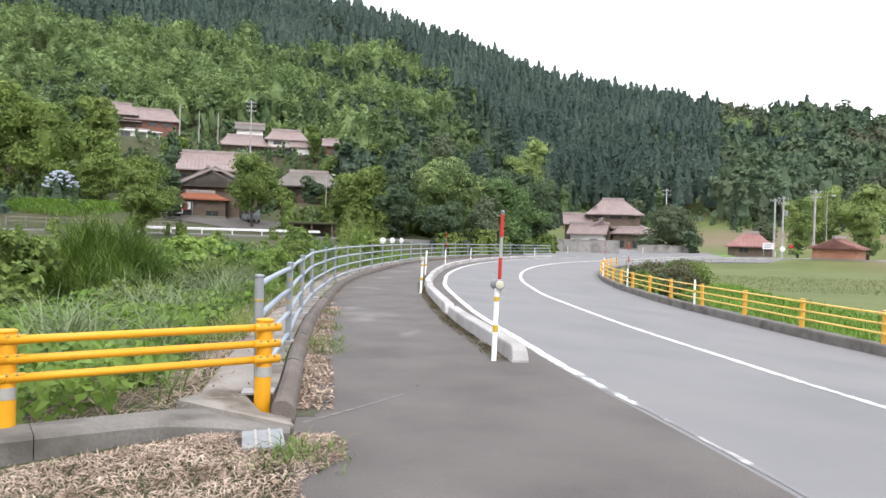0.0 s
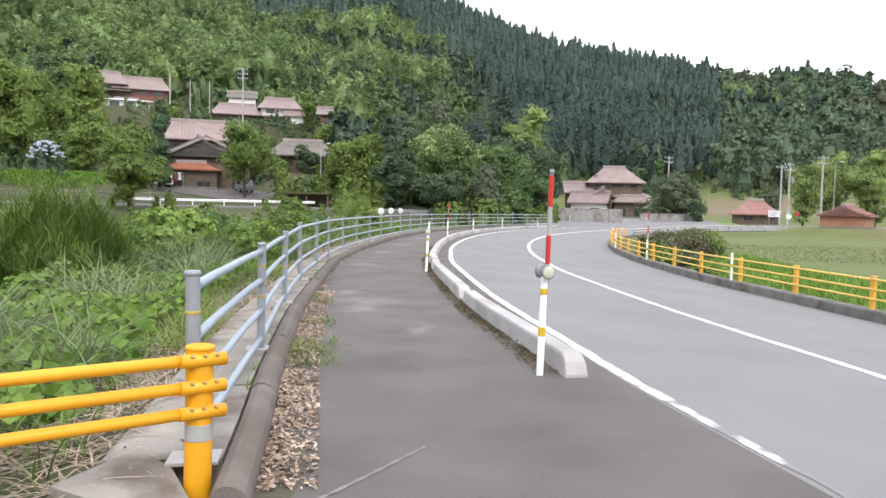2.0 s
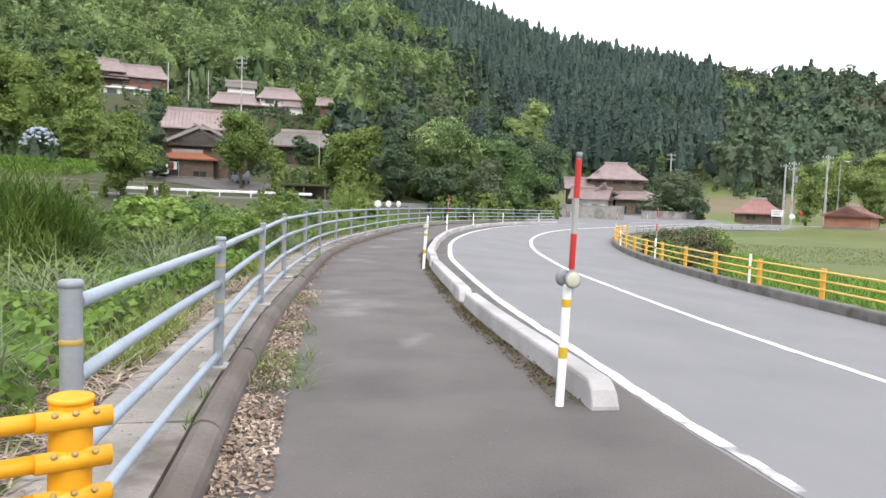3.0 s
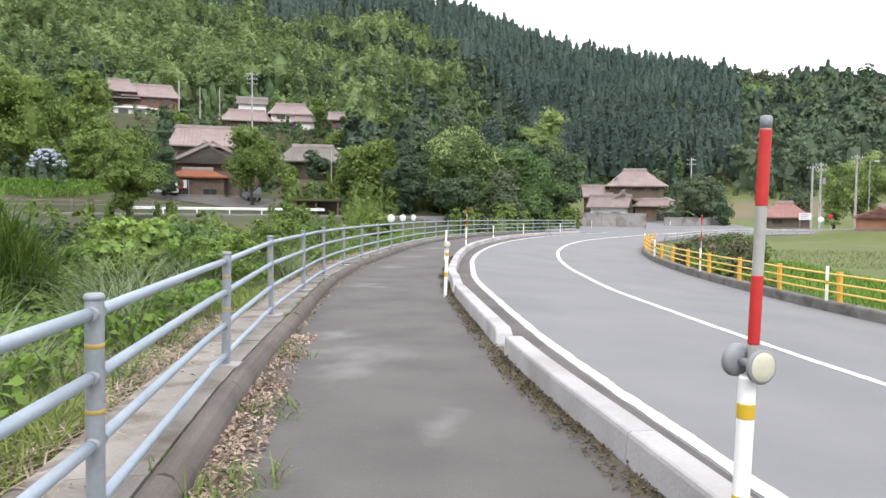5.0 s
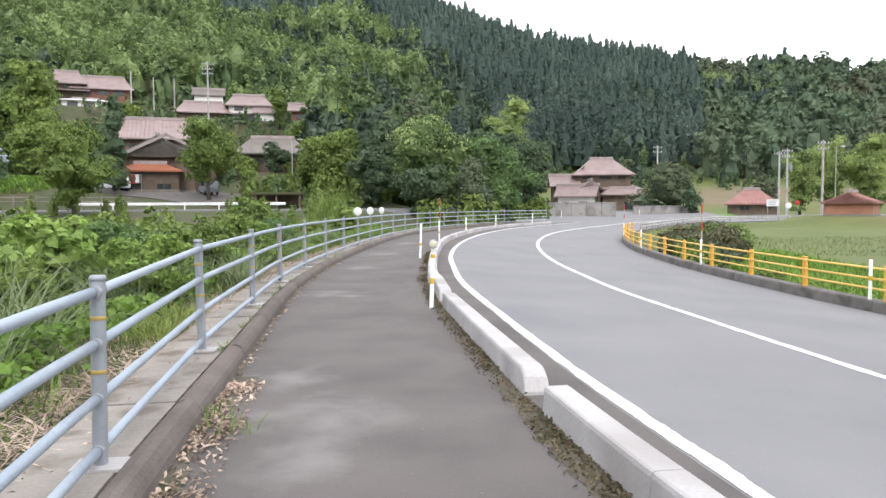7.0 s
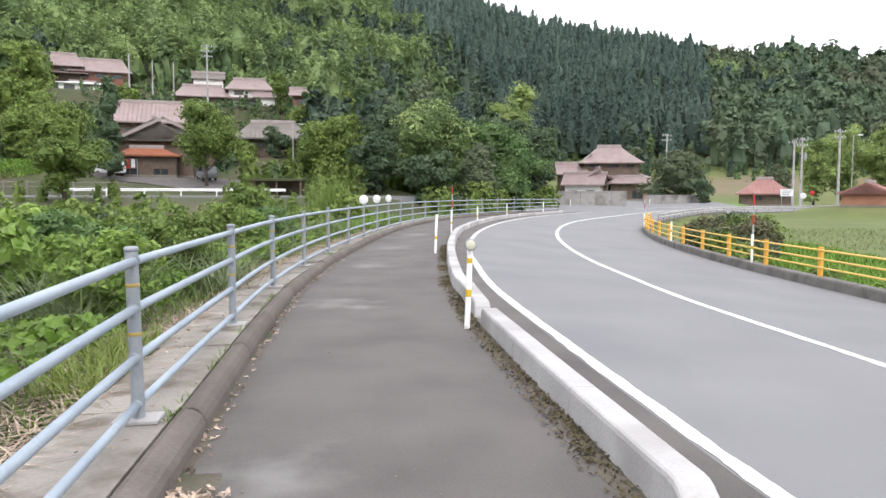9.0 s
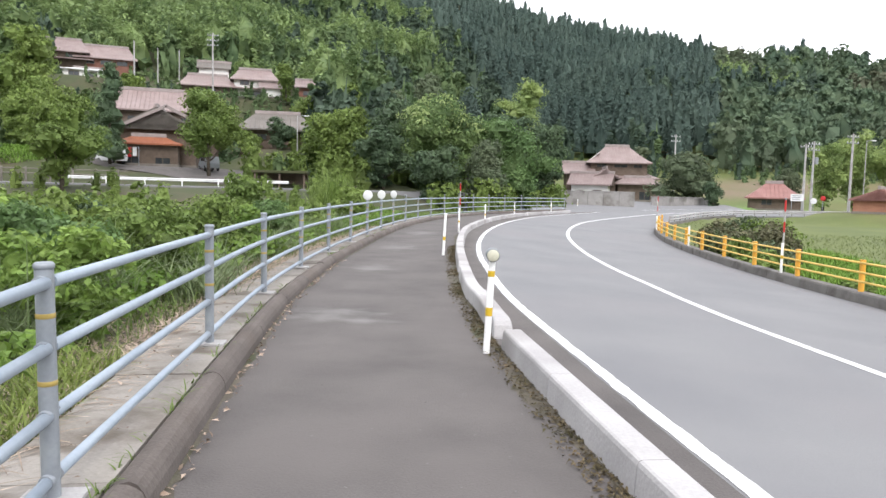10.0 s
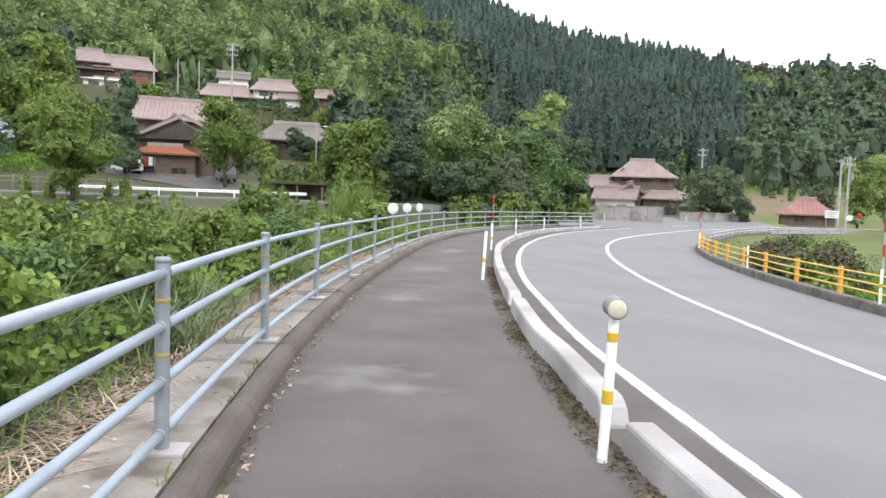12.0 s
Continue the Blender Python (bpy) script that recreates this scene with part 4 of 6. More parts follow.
# garden shrubs on the slope between the houses
for x, y in zip(g.uniform(-104, -38, 560), g.uniform(98, 156, 560)):
    if min(math.hypot(x - hx, y - hy) / hr for hx, hy, hr in HOUSES) > 0.55:
        zones["broad" if g.uniform() < 0.9 else "dark"].append((x, y, float(hill(np.array(x), np.array(y))) - 0.25, g.uniform(0.12, 0.28)))

tall = [(x, y, z, s_ * 1.45) for x, y, z, s_ in zones["conifer"] if math.hypot(x, y) <= 300]
zones["conifer"] = [(x + ox + g.normal(0, 0.5), y + oy + g.normal(0, 0.5), z + 2.0, s_ * g.uniform(0.85, 1.15))
                    for x, y, z, s_ in zones["conifer"] if math.hypot(x, y) > 300 for ox, oy in ((-1.4, -0.8), (1.4, 0.9))] 

F4 = lambda fn, **k: [fn(np.random.default_rng(70 + i), **k) for i in range(6)]
sx, sy = g.uniform(-104, -36, 9000), g.uniform(97, 158, 9000)
far = np.min([np.hypot(sx - hx, sy - hy) / hr for hx, hy, hr in HOUSES], axis=0) > 0.5
sx, sy = sx[far], sy[far]
V_, F_ = leaf_quads(g, np.c_[sx, sy, hill(sx, sy) + g.uniform(0.05, 0.5, len(sx))], np.tile((0.0, -0.3, 1.0), (len(sx), 1)), 0.85, 0.7, 0.5)
tagged(part("hillside_scrub", np_mesh("hillside_scrub", V_, F_, M["leaf_far"]), None), "low green scrub on the slope between the houses", "undergrowth", kind="stuff")
plant("conifer_woods", zones["conifer"], F4(conifer_form, n=54, w=5.4), M["conifer"], "dense dark green cedar forest on the hillside")
plant("cedar_woods", tall, F4(conifer_form, n=170, leaf=0.72, inner=0.55), M["conifer"], "tall dark green cedars at the foot of the forest")
plant("bamboo_woods", zones["bamboo"], F4(bamboo_form), M["bamboo"], "bright yellow-green bamboo groves on the hillside")
plant("broadleaf_woods", zones["broad"], F4(broad_form), M["leaf_far"], "mid green broadleaf woods on the hillside")
plant("mixed_woods", zones["mixed"], F4(broad_form, h=9.0, w=9.5, n=250, leaf=1.0), M["mixed_far"], "dull olive green mixed woods on the far hillside")
plant("dark_woods", zones["dark"], F4(broad_form, h=10.5), M["dark_far"], "dark green broadleaf woods on the hillside")


# ---- houses ----
def roof_mesh(w, d, h, over, ridge, th=0.18, sag=0.06):
    """A tiled roof over a w by d plan: ridge is the ridge's length (w + 2 * over for a gable)."""
    bm = bmesh.new()
    W, D = w / 2 + over, d / 2 + over
    rows = []
    for t in (0, 0.3, 0.6, 0.85, 1.0):
        z = h * (t - sag * math.sin(math.pi * t))
        x = W + (ridge / 2 - W) * t
        rows.append((x, D * (1 - t) + 0.02, z))
    for dz in (0, -th):
        for sgn in (1, -1):
            ring = [[bm.verts.new((-x, sgn * y, z + dz)), bm.verts.new((x, sgn * y, z + dz))] for x, y, z in rows]
            for a, b in zip(ring, ring[1:]):
                bm.faces.new((a[0], a[1], b[1], b[0]))
        for sgn in (1, -1):
            ring = [[bm.verts.new((sgn * x, -y, z + dz)), bm.verts.new((sgn * x, y, z + dz))] for x, y, z in rows]
            for a, b in zip(ring, ring[1:]):
                bm.faces.new((a[0], a[1], b[1], b[0]))
    x, y, z = rows[0]
    for a, b in (((-x, -y), (x, -y)), ((x, -y), (x, y)), ((x, y), (-x, y)), ((-x, y), (-x, -y))):
        bm.faces.new([bm.verts.new((p[0], p[1], q)) for p, q in ((a, 0), (b, 0), (b, -th), (a, -th))])
    bmesh.ops.remove_doubles(bm, verts=bm.verts, dist=0.003)
    return bm


def gable_wall(w, d, h, wall_t=0.2):
    """Triangular end walls under a gable roof."""
    bm = bmesh.new()
    for sx in (-1, 1):
        x0, x1 = sx * (w / 2 - wall_t), sx * w / 2
        a = [bm.verts.new((x0, -d / 2, 0)), bm.verts.new((x0, d / 2, 0)), bm.verts.new((x0, 0, h * 0.95))]
        b = [bm.verts.new((x1, -d / 2, 0)), bm.verts.new((x1, d / 2, 0)), bm.verts.new((x1, 0, h * 0.95))]
        bm.faces.new(a)
        bm.faces.new(b[::-1])
        for i in range(3):
            j = (i + 1) % 3
            bm.faces.new((a[i], a[j], b[j], b[i]))
    return bm


def roof_ribs(w, d, h, over, ridge, sag=0.06, gap=0.5):
    """Raised tile rows running from ridge to eaves."""
    bm = bmesh.new()
    W, D = w / 2 + over, d / 2 + over
    k = int(2 * W / gap)
    for i in range(1, k):
        x = -W + 2 * W * i / k
        for sgn in (1, -1):
            tmax = 1.0 if abs(x) <= ridge / 2 else (W - abs(x)) / max(W - ridge / 2, 1e-3)
            pts = []
            for t in np.linspace(0, tmax, 4):
                pts.append((x, sgn * (D * (1 - t) + 0.02), h * (t - sag * math.sin(math.pi * t)) + 0.02))
            if tmax > 0.15:
                tube(bm, pts, 0.022, 4)
    return bm


def window(parent, x, y, z, w, h, m=None):
    """A framed window on a wall that faces -y."""
    fr = bmesh.new()
    for a in ((-w / 2, w / 2, -0.06, 0.02, -h / 2, -h / 2 + 0.08), (-w / 2, w / 2, -0.06, 0.02, h / 2 - 0.08, h / 2), (-w / 2, -w / 2 + 0.08, -0.06, 0.02, -h / 2, h / 2), (w / 2 - 0.08, w / 2, -0.06, 0.02, -h / 2, h / 2), (-0.03, 0.03, -0.05, 0.02, -h / 2, h / 2)):
        box(fr, *a)
    ob = part("window", fr, M["wood"], parent, m=(m or Matrix()) @ pose(x, y, z))
    part("pane", boxed(-w / 2 + 0.05, w / 2 - 0.05, -0.012, 0.0, -h / 2 + 0.05, h / 2 - 0.05), M["glass"], ob)
    return ob


M["glass"] = mat("window_glass", (0.03, 0.035, 0.04), (0.06, 0.065, 0.07), 1.5, 0.08, 0)


def house(name, x, y, yaw, w, d, eave, rise, label, roof="tile_roof", walls="plaster", style="irimoya", over=0.7, windows=(), ridge_k=0.78, skirt=None, upper=None, base=None, category="house"):
    """A house with its walls, roof, ridge and openings; eave and base are heights in the world."""
    gz = float(min(ground_z(x + a, y + b) for a in (-w / 2, 0, w / 2) for b in (-d / 2, 0, d / 2))) - 0.2
    gz = gz if base is None else base
    ob = empty(name, pose(x, y, gz, 0, 0, yaw), label, category)
    H = eave - gz
    part("wall", boxed(-w / 2, w / 2, -d / 2, d / 2, 0, H), M[walls], ob)
    part("plinth", boxed(-w / 2 - 0.1, w / 2 + 0.1, -d / 2 - 0.1, d / 2 + 0.1, -0.6, min(0.6, H * 0.25)), M["stone"], ob)
    ridge = {"gable": w + 2 * over, "hip": max(w - d * 0.9, 0.6), "irimoya": w * ridge_k}[style]
    r = part("roof", roof_mesh(w, d, rise, over, ridge), M[roof], ob, m=pose(0, 0, H))
    part("tile_rows", roof_ribs(w, d, rise, over, ridge), M[roof], r)
    rb = boxed(-ridge / 2 - 0.1, ridge / 2 + 0.1, -0.16, 0.16, rise - 0.1, rise + 0.32, bevel=0.05)
    part("ridge", rb, M["ridge_tile"], r)
    if style == "gable":
        part("gable", gable_wall(w, d, rise), M[upper or walls], ob, m=pose(0, 0, H))
    if skirt:
        sk = part("lower_roof", roof_mesh(w + 2 * skirt[1], d + 2 * skirt[1], skirt[2], 0.3, w * 0.9), M[roof], ob, m=pose(0, 0, skirt[0] - gz))
        part("tile_rows", roof_ribs(w + 2 * skirt[1], d + 2 * skirt[1], skirt[2], 0.3, w * 0.9), M[roof], sk)
    for wx, wz, ww, wh in windows:
        window(ob, wx, -d / 2 - 0.01, wz - gz, ww, wh)
    return ob


# the farmhouse at the junction, with its wing, yard wall and gate
house("farmhouse", 9.3, 138.0, 2, 9.0, 7.0, 6.7, 2.8, "old farmhouse with red-brown tiled roofs and white plaster", style="irimoya", ridge_k=0.42, walls="wood", skirt=(4.2, 1.5, 1.4),
           windows=((-2.8, 6.15, 1.6, 0.6), (0.3, 6.15, 2.2, 0.6), (3.0, 6.15, 1.4, 0.6), (-3.4, 1.6, 2.2, 1.8), (0.2, 1.6, 2.6, 1.8), (3.6, 1.6, 1.8, 1.8)), upper="plaster")
house("farmhouse_wing", 5.0, 130.2, -12, 5.6, 4.4, 3.0, 1.8, "low farmhouse wing with red-brown tiles and white gable", style="gable", windows=((-1.5, 1.5, 1.2, 1.2), (1.2, 1.3, 1.4, 1.7)), over=0.6)
house("farmhouse_annex", 2.9, 135.8, 4, 4.0, 5.2, 4.8, 1.8, "tiled annex of the old farmhouse with dark gable", walls="wood", style="gable", over=0.6, windows=((0, 3.6, 1.4, 0.8),))
house("farm_porch", 12.2, 132.2, 2, 6.4, 2.6, 3.3, 1.0, "dark open porch with a red-brown tiled roof", walls="wood", style="hip", over=0.7, windows=((-2, 1.2, 1.6, 1.8), (1, 1.2, 1.8, 1.8)))


house("farmhouse_porch", 7.0, 131.6, 94, 3.2, 3.0, 4.3, 1.3, "small dark front gable of the old farmhouse", walls="wood", style="gable", over=0.5)
pnl = empty("roof_panel", pose(5.75, 136.6, 7.86, 0, -39, 2), "pale grey metal sheets on the tiled roof", "roof sheet")
for k in range(3):
    part("sheet", boxed(-0.8, 0.8, -1.5 + k * 1.0, -0.52 + k * 1.0, 0, 0.05, bevel=0.01), M["plaster"], pnl)


def yard_wall(pts, h, label, cap=True, gz=0.0):
    ob = empty("yard_wall", pose(*pts[0], 0), label, "wall", "yard walls")
    a, b = Vector((*pts[0], 0)), Vector((*pts[1], 0))
    L = (b - a).length
    yaw = math.degrees(math.atan2(b.y - a.y, b.x - a.x))
    ob.matrix_basis = pose(a.x, a.y, gz, 0, 0, yaw)
    k = max(1, int(L / 1.8))
    for i in range(k):
        part("panel", boxed(i * L / k + 0.015, (i + 1) * L / k - 0.015, -0.1, 0.1, -0.5, h + 0.3, bevel=0.02), M["block_wall"], ob)
        if cap:
            part("cap", boxed(i * L / k, (i + 1) * L / k - 0.01, -0.16, 0.16, h + 0.3, h + 0.42, bevel=0.03), M["block_wall"], ob)


yard_wall(((-0.75, 95.5), (8.2, 98.2)), 0.9, "low grey stone yard wall before the farmhouse", gz=0.55)
yard_wall(((11.2, 107.0), (20.1, 113.2)), 1.0, "grey concrete block wall beneath a round tree")

# the village across the valley
house("wooden_house", -45.2, 90.0, 22, 6.2, 8.0, 7.4, 2.3, "brown wooden house with a steep front gable", walls="wood", roof="grey_roof", style="gable", over=0.7).rotation_euler = (0, 0, radians(22 + 90))
house("canopy_shed", -44.0, 85.4, 24, 6.0, 3.0, 5.6, 0.8, "porch with an orange metal canopy and open front", walls="wood", roof="orange_roof", style="hip", over=0.5, windows=((-1.6, 3.6, 1.6, 1.2), (1.5, 3.6, 1.6, 1.2)))
house("long_house", -50.0, 99.5, 26, 13.0, 8.0, 10.2, 2.8, "large house with a pale red-brown tiled roof", walls="wood", style="irimoya", windows=((-3, 9.0, 2, 1), (3, 9.0, 2, 1)))
house("grey_house", -35.2, 100.0, 20, 8.6, 7.0, 8.2, 2.2, "single-storey house with a broad grey-brown tiled roof", roof="grey_roof", walls="wood", style="irimoya", ridge_k=0.62, over=0.9, windows=((-2, 7.3, 1.6, 0.8), (1.5, 7.3, 1.8, 0.8)))
house("white_house", -55.4, 141.5, 22, 7.2, 6.0, 20.2, 2.2, "white plastered house with a red-brown tiled roof", style="irimoya", skirt=(18.6, 0.9, 1.0), windows=((-1.8, 19.6, 1.6, 0.8), (1.6, 19.6, 1.6, 0.8), (0, 17.6, 2.4, 1.2)))
house("white_annex", -51.6, 139.4, 22, 3.4, 4.0, 18.6, 1.3, "white plastered annex with a small gable", style="gable", over=0.4)
house("low_house", -62.6, 137.5, 24, 8.6, 6.0, 18.6, 2.2, "low house with a broad pale red-brown tiled roof", style="irimoya", walls="wood", windows=((0, 17.7, 3, 0.9),))
house("white_storehouse", -64.0, 143.0, 24, 5.2, 4.8, 22.6, 1.4, "white plastered storehouse with a grey gabled roof", roof="grey_roof", style="gable", over=0.4, windows=((0, 21.2, 0.7, 0.6),))
house("brown_house", -45.6, 150.0, 16, 8.6, 6.0, 20.0, 1.7, "two-storey brown wooden house with a red-brown roof", walls="red_wood", roof="tile_roof", style="gable", over=0.6, windows=((-2.4, 18.9, 1.8, 0.9), (1.2, 18.9, 1.8, 0.9)))
house("hill_house", -98.8, 148.4, 30, 9.5, 7.5, 26.6, 2.9, "hillside house with pink-brown tiled roofs in two tiers", walls="wood", style="irimoya", skirt=(25.2, 1.0, 1.1), windows=((-2, 25.8, 2, 0.7), (2, 25.8, 2, 0.7)))
house("hill_house", -91.6, 152.4, 30, 10.5, 7.0, 25.8, 2.9, "long hillside house with a pink-brown tiled roof", walls="red_wood", style="irimoya", windows=((-3, 25.0, 2, 0.9), (0, 25.0, 2, 0.9), (3, 25.0, 2, 0.9)))
house("white_shed", -87.4, 140.0, 34, 8.4, 4.0, 21.9, 0.45, "pale prefabricated shed with a white flat roof", roof="white", walls="plaster", style="hip", over=0.5, windows=((-2.4, 21.0, 1.8, 1.0), (0.6, 21.0, 1.8, 1.0)))

wg = empty("gable_trim", pose(-42.7, 86.6, 0, 0, 0, 22), "pale bargeboards and window band of the wooden house", "trim", kind="structure")
for sx in (-1, 1):
    part("bargeboard", boxed(-0.1, 5.2, -0.08, 0.08, -0.16, 0.16), M["ridge_tile"], wg, m=pose(0, 0, 9.75) @ pose(0, 0, 0, 0, 26 if sx > 0 else 180 - 26, 0))

# the sheds beyond the field
house("red_roof_shed", 29.0, 118.5, -12, 6.4, 4.8, 1.65, 2.0, "dark shed with a hipped red metal roof", roof="red_roof", walls="wood", style="hip", over=0.5, windows=((-1, 1.0, 1.4, 0.8),), category="shed")
house("brick_red_shed", 36.0, 101.5, -8, 7.0, 5.0, 1.7, 1.2, "orange-brown boarded shed with a red tiled roof", roof="red_roof", walls="brick_board", style="gable", over=0.4, category="shed").rotation_euler = (0, 0, radians(62))


# ---- poles ----
def utility_pole(x, y, top, label, arms=2, r=0.15, z=None, lamp=False, can=False, yaw=20):
    gz = (float(ground_z(x, y)) - 0.3) if z is None else z
    ob = empty("street_lamp" if lamp else "utility_pole", pose(x, y, gz, 0, 0, yaw), label, "lamp" if lamp else "pole", "" if lamp else "utility poles")
    h = top - gz
    turned("pole", [(r, 0), (r * 0.65, h), (r * 0.4, h + 0.05)], M["concrete"], ob)
    for k in range(arms):
        z_ = h - 0.35 - 0.75 * k
        am = part("crossarm", boxed(-0.85, 0.85, -0.05, 0.05, z_ - 0.05, z_ + 0.05), M["grey_plastic"], ob)
        for q in (-0.75, -0.3, 0.3, 0.75):
            turned("insulator", [(0.03, 0), (0.06, 0.05), (0.03, 0.1), (0.05, 0.16), (0.02, 0.2)], M["white"], am, pose(q, 0, z_ + 0.05), n=8)
    if can:
        turned("transformer", [(0.25, h - 2.9), (0.27, h - 2.85), (0.27, h - 2.05), (0.2, h - 2.0)], M["grey_plastic"], ob, pose(0.42, 0, 0))
    if lamp:
        part("arm", tubed([(0, 0, h - 0.05), (0.5, 0, h + 0.1), (0.9, 0, h + 0.08)], 0.035, 8), M["grey_plastic"], ob)
        part("lamp_head", boxed(0.7, 1.25, -0.1, 0.1, h + 0.0, h + 0.12, bevel=0.03), M["white"], ob)
    return ob


utility_pole(-53.6, 120.6, 24.6, "grey concrete utility pole with crossarms", 3, 0.17)
utility_pole(-75.2, 135.0, 26.4, "plain pale concrete utility pole on the slope", 0, 0.17)
utility_pole(-79.1, 150.0, 28.0, "slim grey utility pole among trees", 0, 0.14)
utility_pole(-75.4, 151.5, 27.8, "slim grey utility pole among trees", 0, 0.14)
utility_pole(18.9, 139.5, 11.7, "grey concrete utility pole behind the farmhouse", 2, 0.15)
utility_pole(30.5, 111.2, 8.5, "grey concrete utility pole beside the sheds", 1, 0.17)
utility_pole(32.2, 113.5, 9.0, "grey concrete utility pole with a transformer", 2, 0.17, can=True)
utility_pole(34.9, 108.2, 9.6, "grey concrete utility pole near the bamboo", 2, 0.18)
utility_pole(-29.9, 92.2, 9.4, "slim pale street lamp with a short arm", 0, 0.075, lamp=True)
utility_pole(36.4, 108.0, 8.8, "slim street lamp beside the bamboo", 0, 0.07, lamp=True)

sb = empty("signboard", pose(29.6, 110.6, float(ground_z(29.6, 110.6)), 0, 0, -14), "small white signboard on two posts with dark bars", "sign")
part("board", boxed(-0.75, 0.75, -0.03, 0.03, 1.5, 2.4, bevel=0.01), M["white"], sb)
for k, z_ in enumerate((1.7, 1.92, 2.14)):
    part("bar", boxed(-0.55, 0.3 + 0.1 * k, -0.036, -0.03, z_, z_ + 0.09), M["grey_plastic"], sb, "dark bar of unreadable writing")
for q in (-0.6, 0.6):
    part("post", tubed([(q, 0, -0.3), (q, 0, 1.6)], 0.03, 8), M["galv_post"], sb)
rm = empty("round_sign", pose(31.2, 109.4, float(ground_z(31.2, 109.4)), 0, 0, -12), "round white sign on a grey post", "sign")
part("post", tubed([(0, 0, -0.3), (0, 0, 1.9)], 0.035, 8), M["galv_post"], rm)
turned("disc", [(0.3, -0.015), (0.38, -0.01), (0.38, 0.01), (0.3, 0.015)], M["white"], rm, pose(0, -0.05, 1.7, 90, 0, 0), n=20)
rs = empty("red_sign", pose(32.3, 109.4, float(ground_z(32.3, 109.4)), 0, 0, -12), "small red sign on a grey post", "sign")
part("post", tubed([(0, 0, -0.3), (0, 0, 2.2)], 0.03, 8), M["galv_post"], rs)
turned("disc", [(0.2, -0.015), (0.3, -0.01), (0.3, 0.01), (0.2, 0.015)], M["red"], rs, pose(0, -0.05, 2.1, 90, 0, 0), n=12)

# ---- far lane with its guard rail and wooden fence ----
LANE = spline([(-95, 38), (-70, 52), (-50, 63), (-36, 71.5), (-24, 76), (-15, 80.5), (-5, 92)], 1.0)
lv = np.vstack([np.c_[offset(LANE, -2.0), np.full(len(LANE), 1.3)], np.c_[offset(LANE, 2.0), np.full(len(LANE), 1.26)], np.c_[offset(LANE, 2.3), np.full(len(LANE), -0.6)], np.c_[offset(LANE, -2.3), np.full(len(LANE), 0.2)]])
m_ = len(LANE)
lf = [(r * m_ + i, r * m_ + i + 1, ((r + 1) % 4) * m_ + i + 1, ((r + 1) % 4) * m_ + i) for r in range(4) for i in range(m_ - 1)]
tagged(part("lane", np_mesh("lane", lv, lf, M["asphalt"]), None), "narrow grey village lane across the valley", "road", kind="structure")

gr = empty("guard_rail", pose(-36.0, 69.0, 1.25), "white corrugated steel guard rail along the lane", "guard rail")
GLINE = cut(offset(LANE, 1.75), 61.5, 79.5, 1.0)
giv = gr.matrix_basis.translation
part("beam", sweep(GLINE - np.array([giv.x, giv.y]), [(0.0, 0.42), (0.05, 0.47), (0.0, 0.54), (0.05, 0.61), (0.0, 0.68), (-0.03, 0.68), (-0.03, 0.42)]), M["white"], gr)
for x, y, b in along(GLINE, 3.0):
    part("post", tubed([(x - giv.x, y - giv.y, -0.4), (x - giv.x, y - giv.y, 0.7)], 0.06, 8), M["white"], gr)
wf = empty("wooden_fence", pose(-41.0, 60.5, 1.75), "low weathered wooden rail fence by the lane", "fence")
WL = cut(offset(LANE, -2.6), 49, 66, 1.0)
for x, y, b in along(WL, 1.8):
    part("post", boxed(x + 41 - 0.06, x + 41 + 0.06, y - 60.5 - 0.06, y - 60.5 + 0.06, -0.5, 0.85), M["stone"], wf)
for z_ in (0.3, 0.7):
    part("rail", tubed([(p[0] + 41, p[1] - 60.5, z_) for p in WL], 0.05, 6), M["stone"], wf)

# paved yard before the wooden house
yx, yy = np.meshgrid(np.linspace(-51, -32, 14), np.linspace(77.5, 88, 9))
yz = ground_z(yx, yy) + 0.08
yi = np.arange(yx.size).reshape(yx.shape)
yf = np.stack([yi[:-1, :-1], yi[:-1, 1:], yi[1:, 1:], yi[1:, :-1]], -1).reshape(-1, 4)
tagged(part("yard", np_mesh("yard", np.stack([yx, yy, yz], -1).reshape(-1, 3), yf, M["walk"], True), None), "dark paved yard before the wooden house", "yard", kind="structure")

# hut, car and washing by the wooden house
hut = empty("hut", pose(-27.0, 79.5, 1.6, 0, 0, 12), "low open shelter with a mossy flat roof", "shed")
part("roof", boxed(-2.6, 2.6, -1.4, 1.4, 1.1, 1.35, bevel=0.05), M["soil"], hut)
for a in (-2.3, 0, 2.3):
    for b in (-1.1, 1.1):
        part("post", boxed(a - 0.08, a + 0.08, b - 0.08, b + 0.08, -0.4, 1.12), M["wood"], hut)
part("back_wall", boxed(-2.4, 2.4, 1.2, 1.3, -0.4, 1.1), M["wood"], hut)


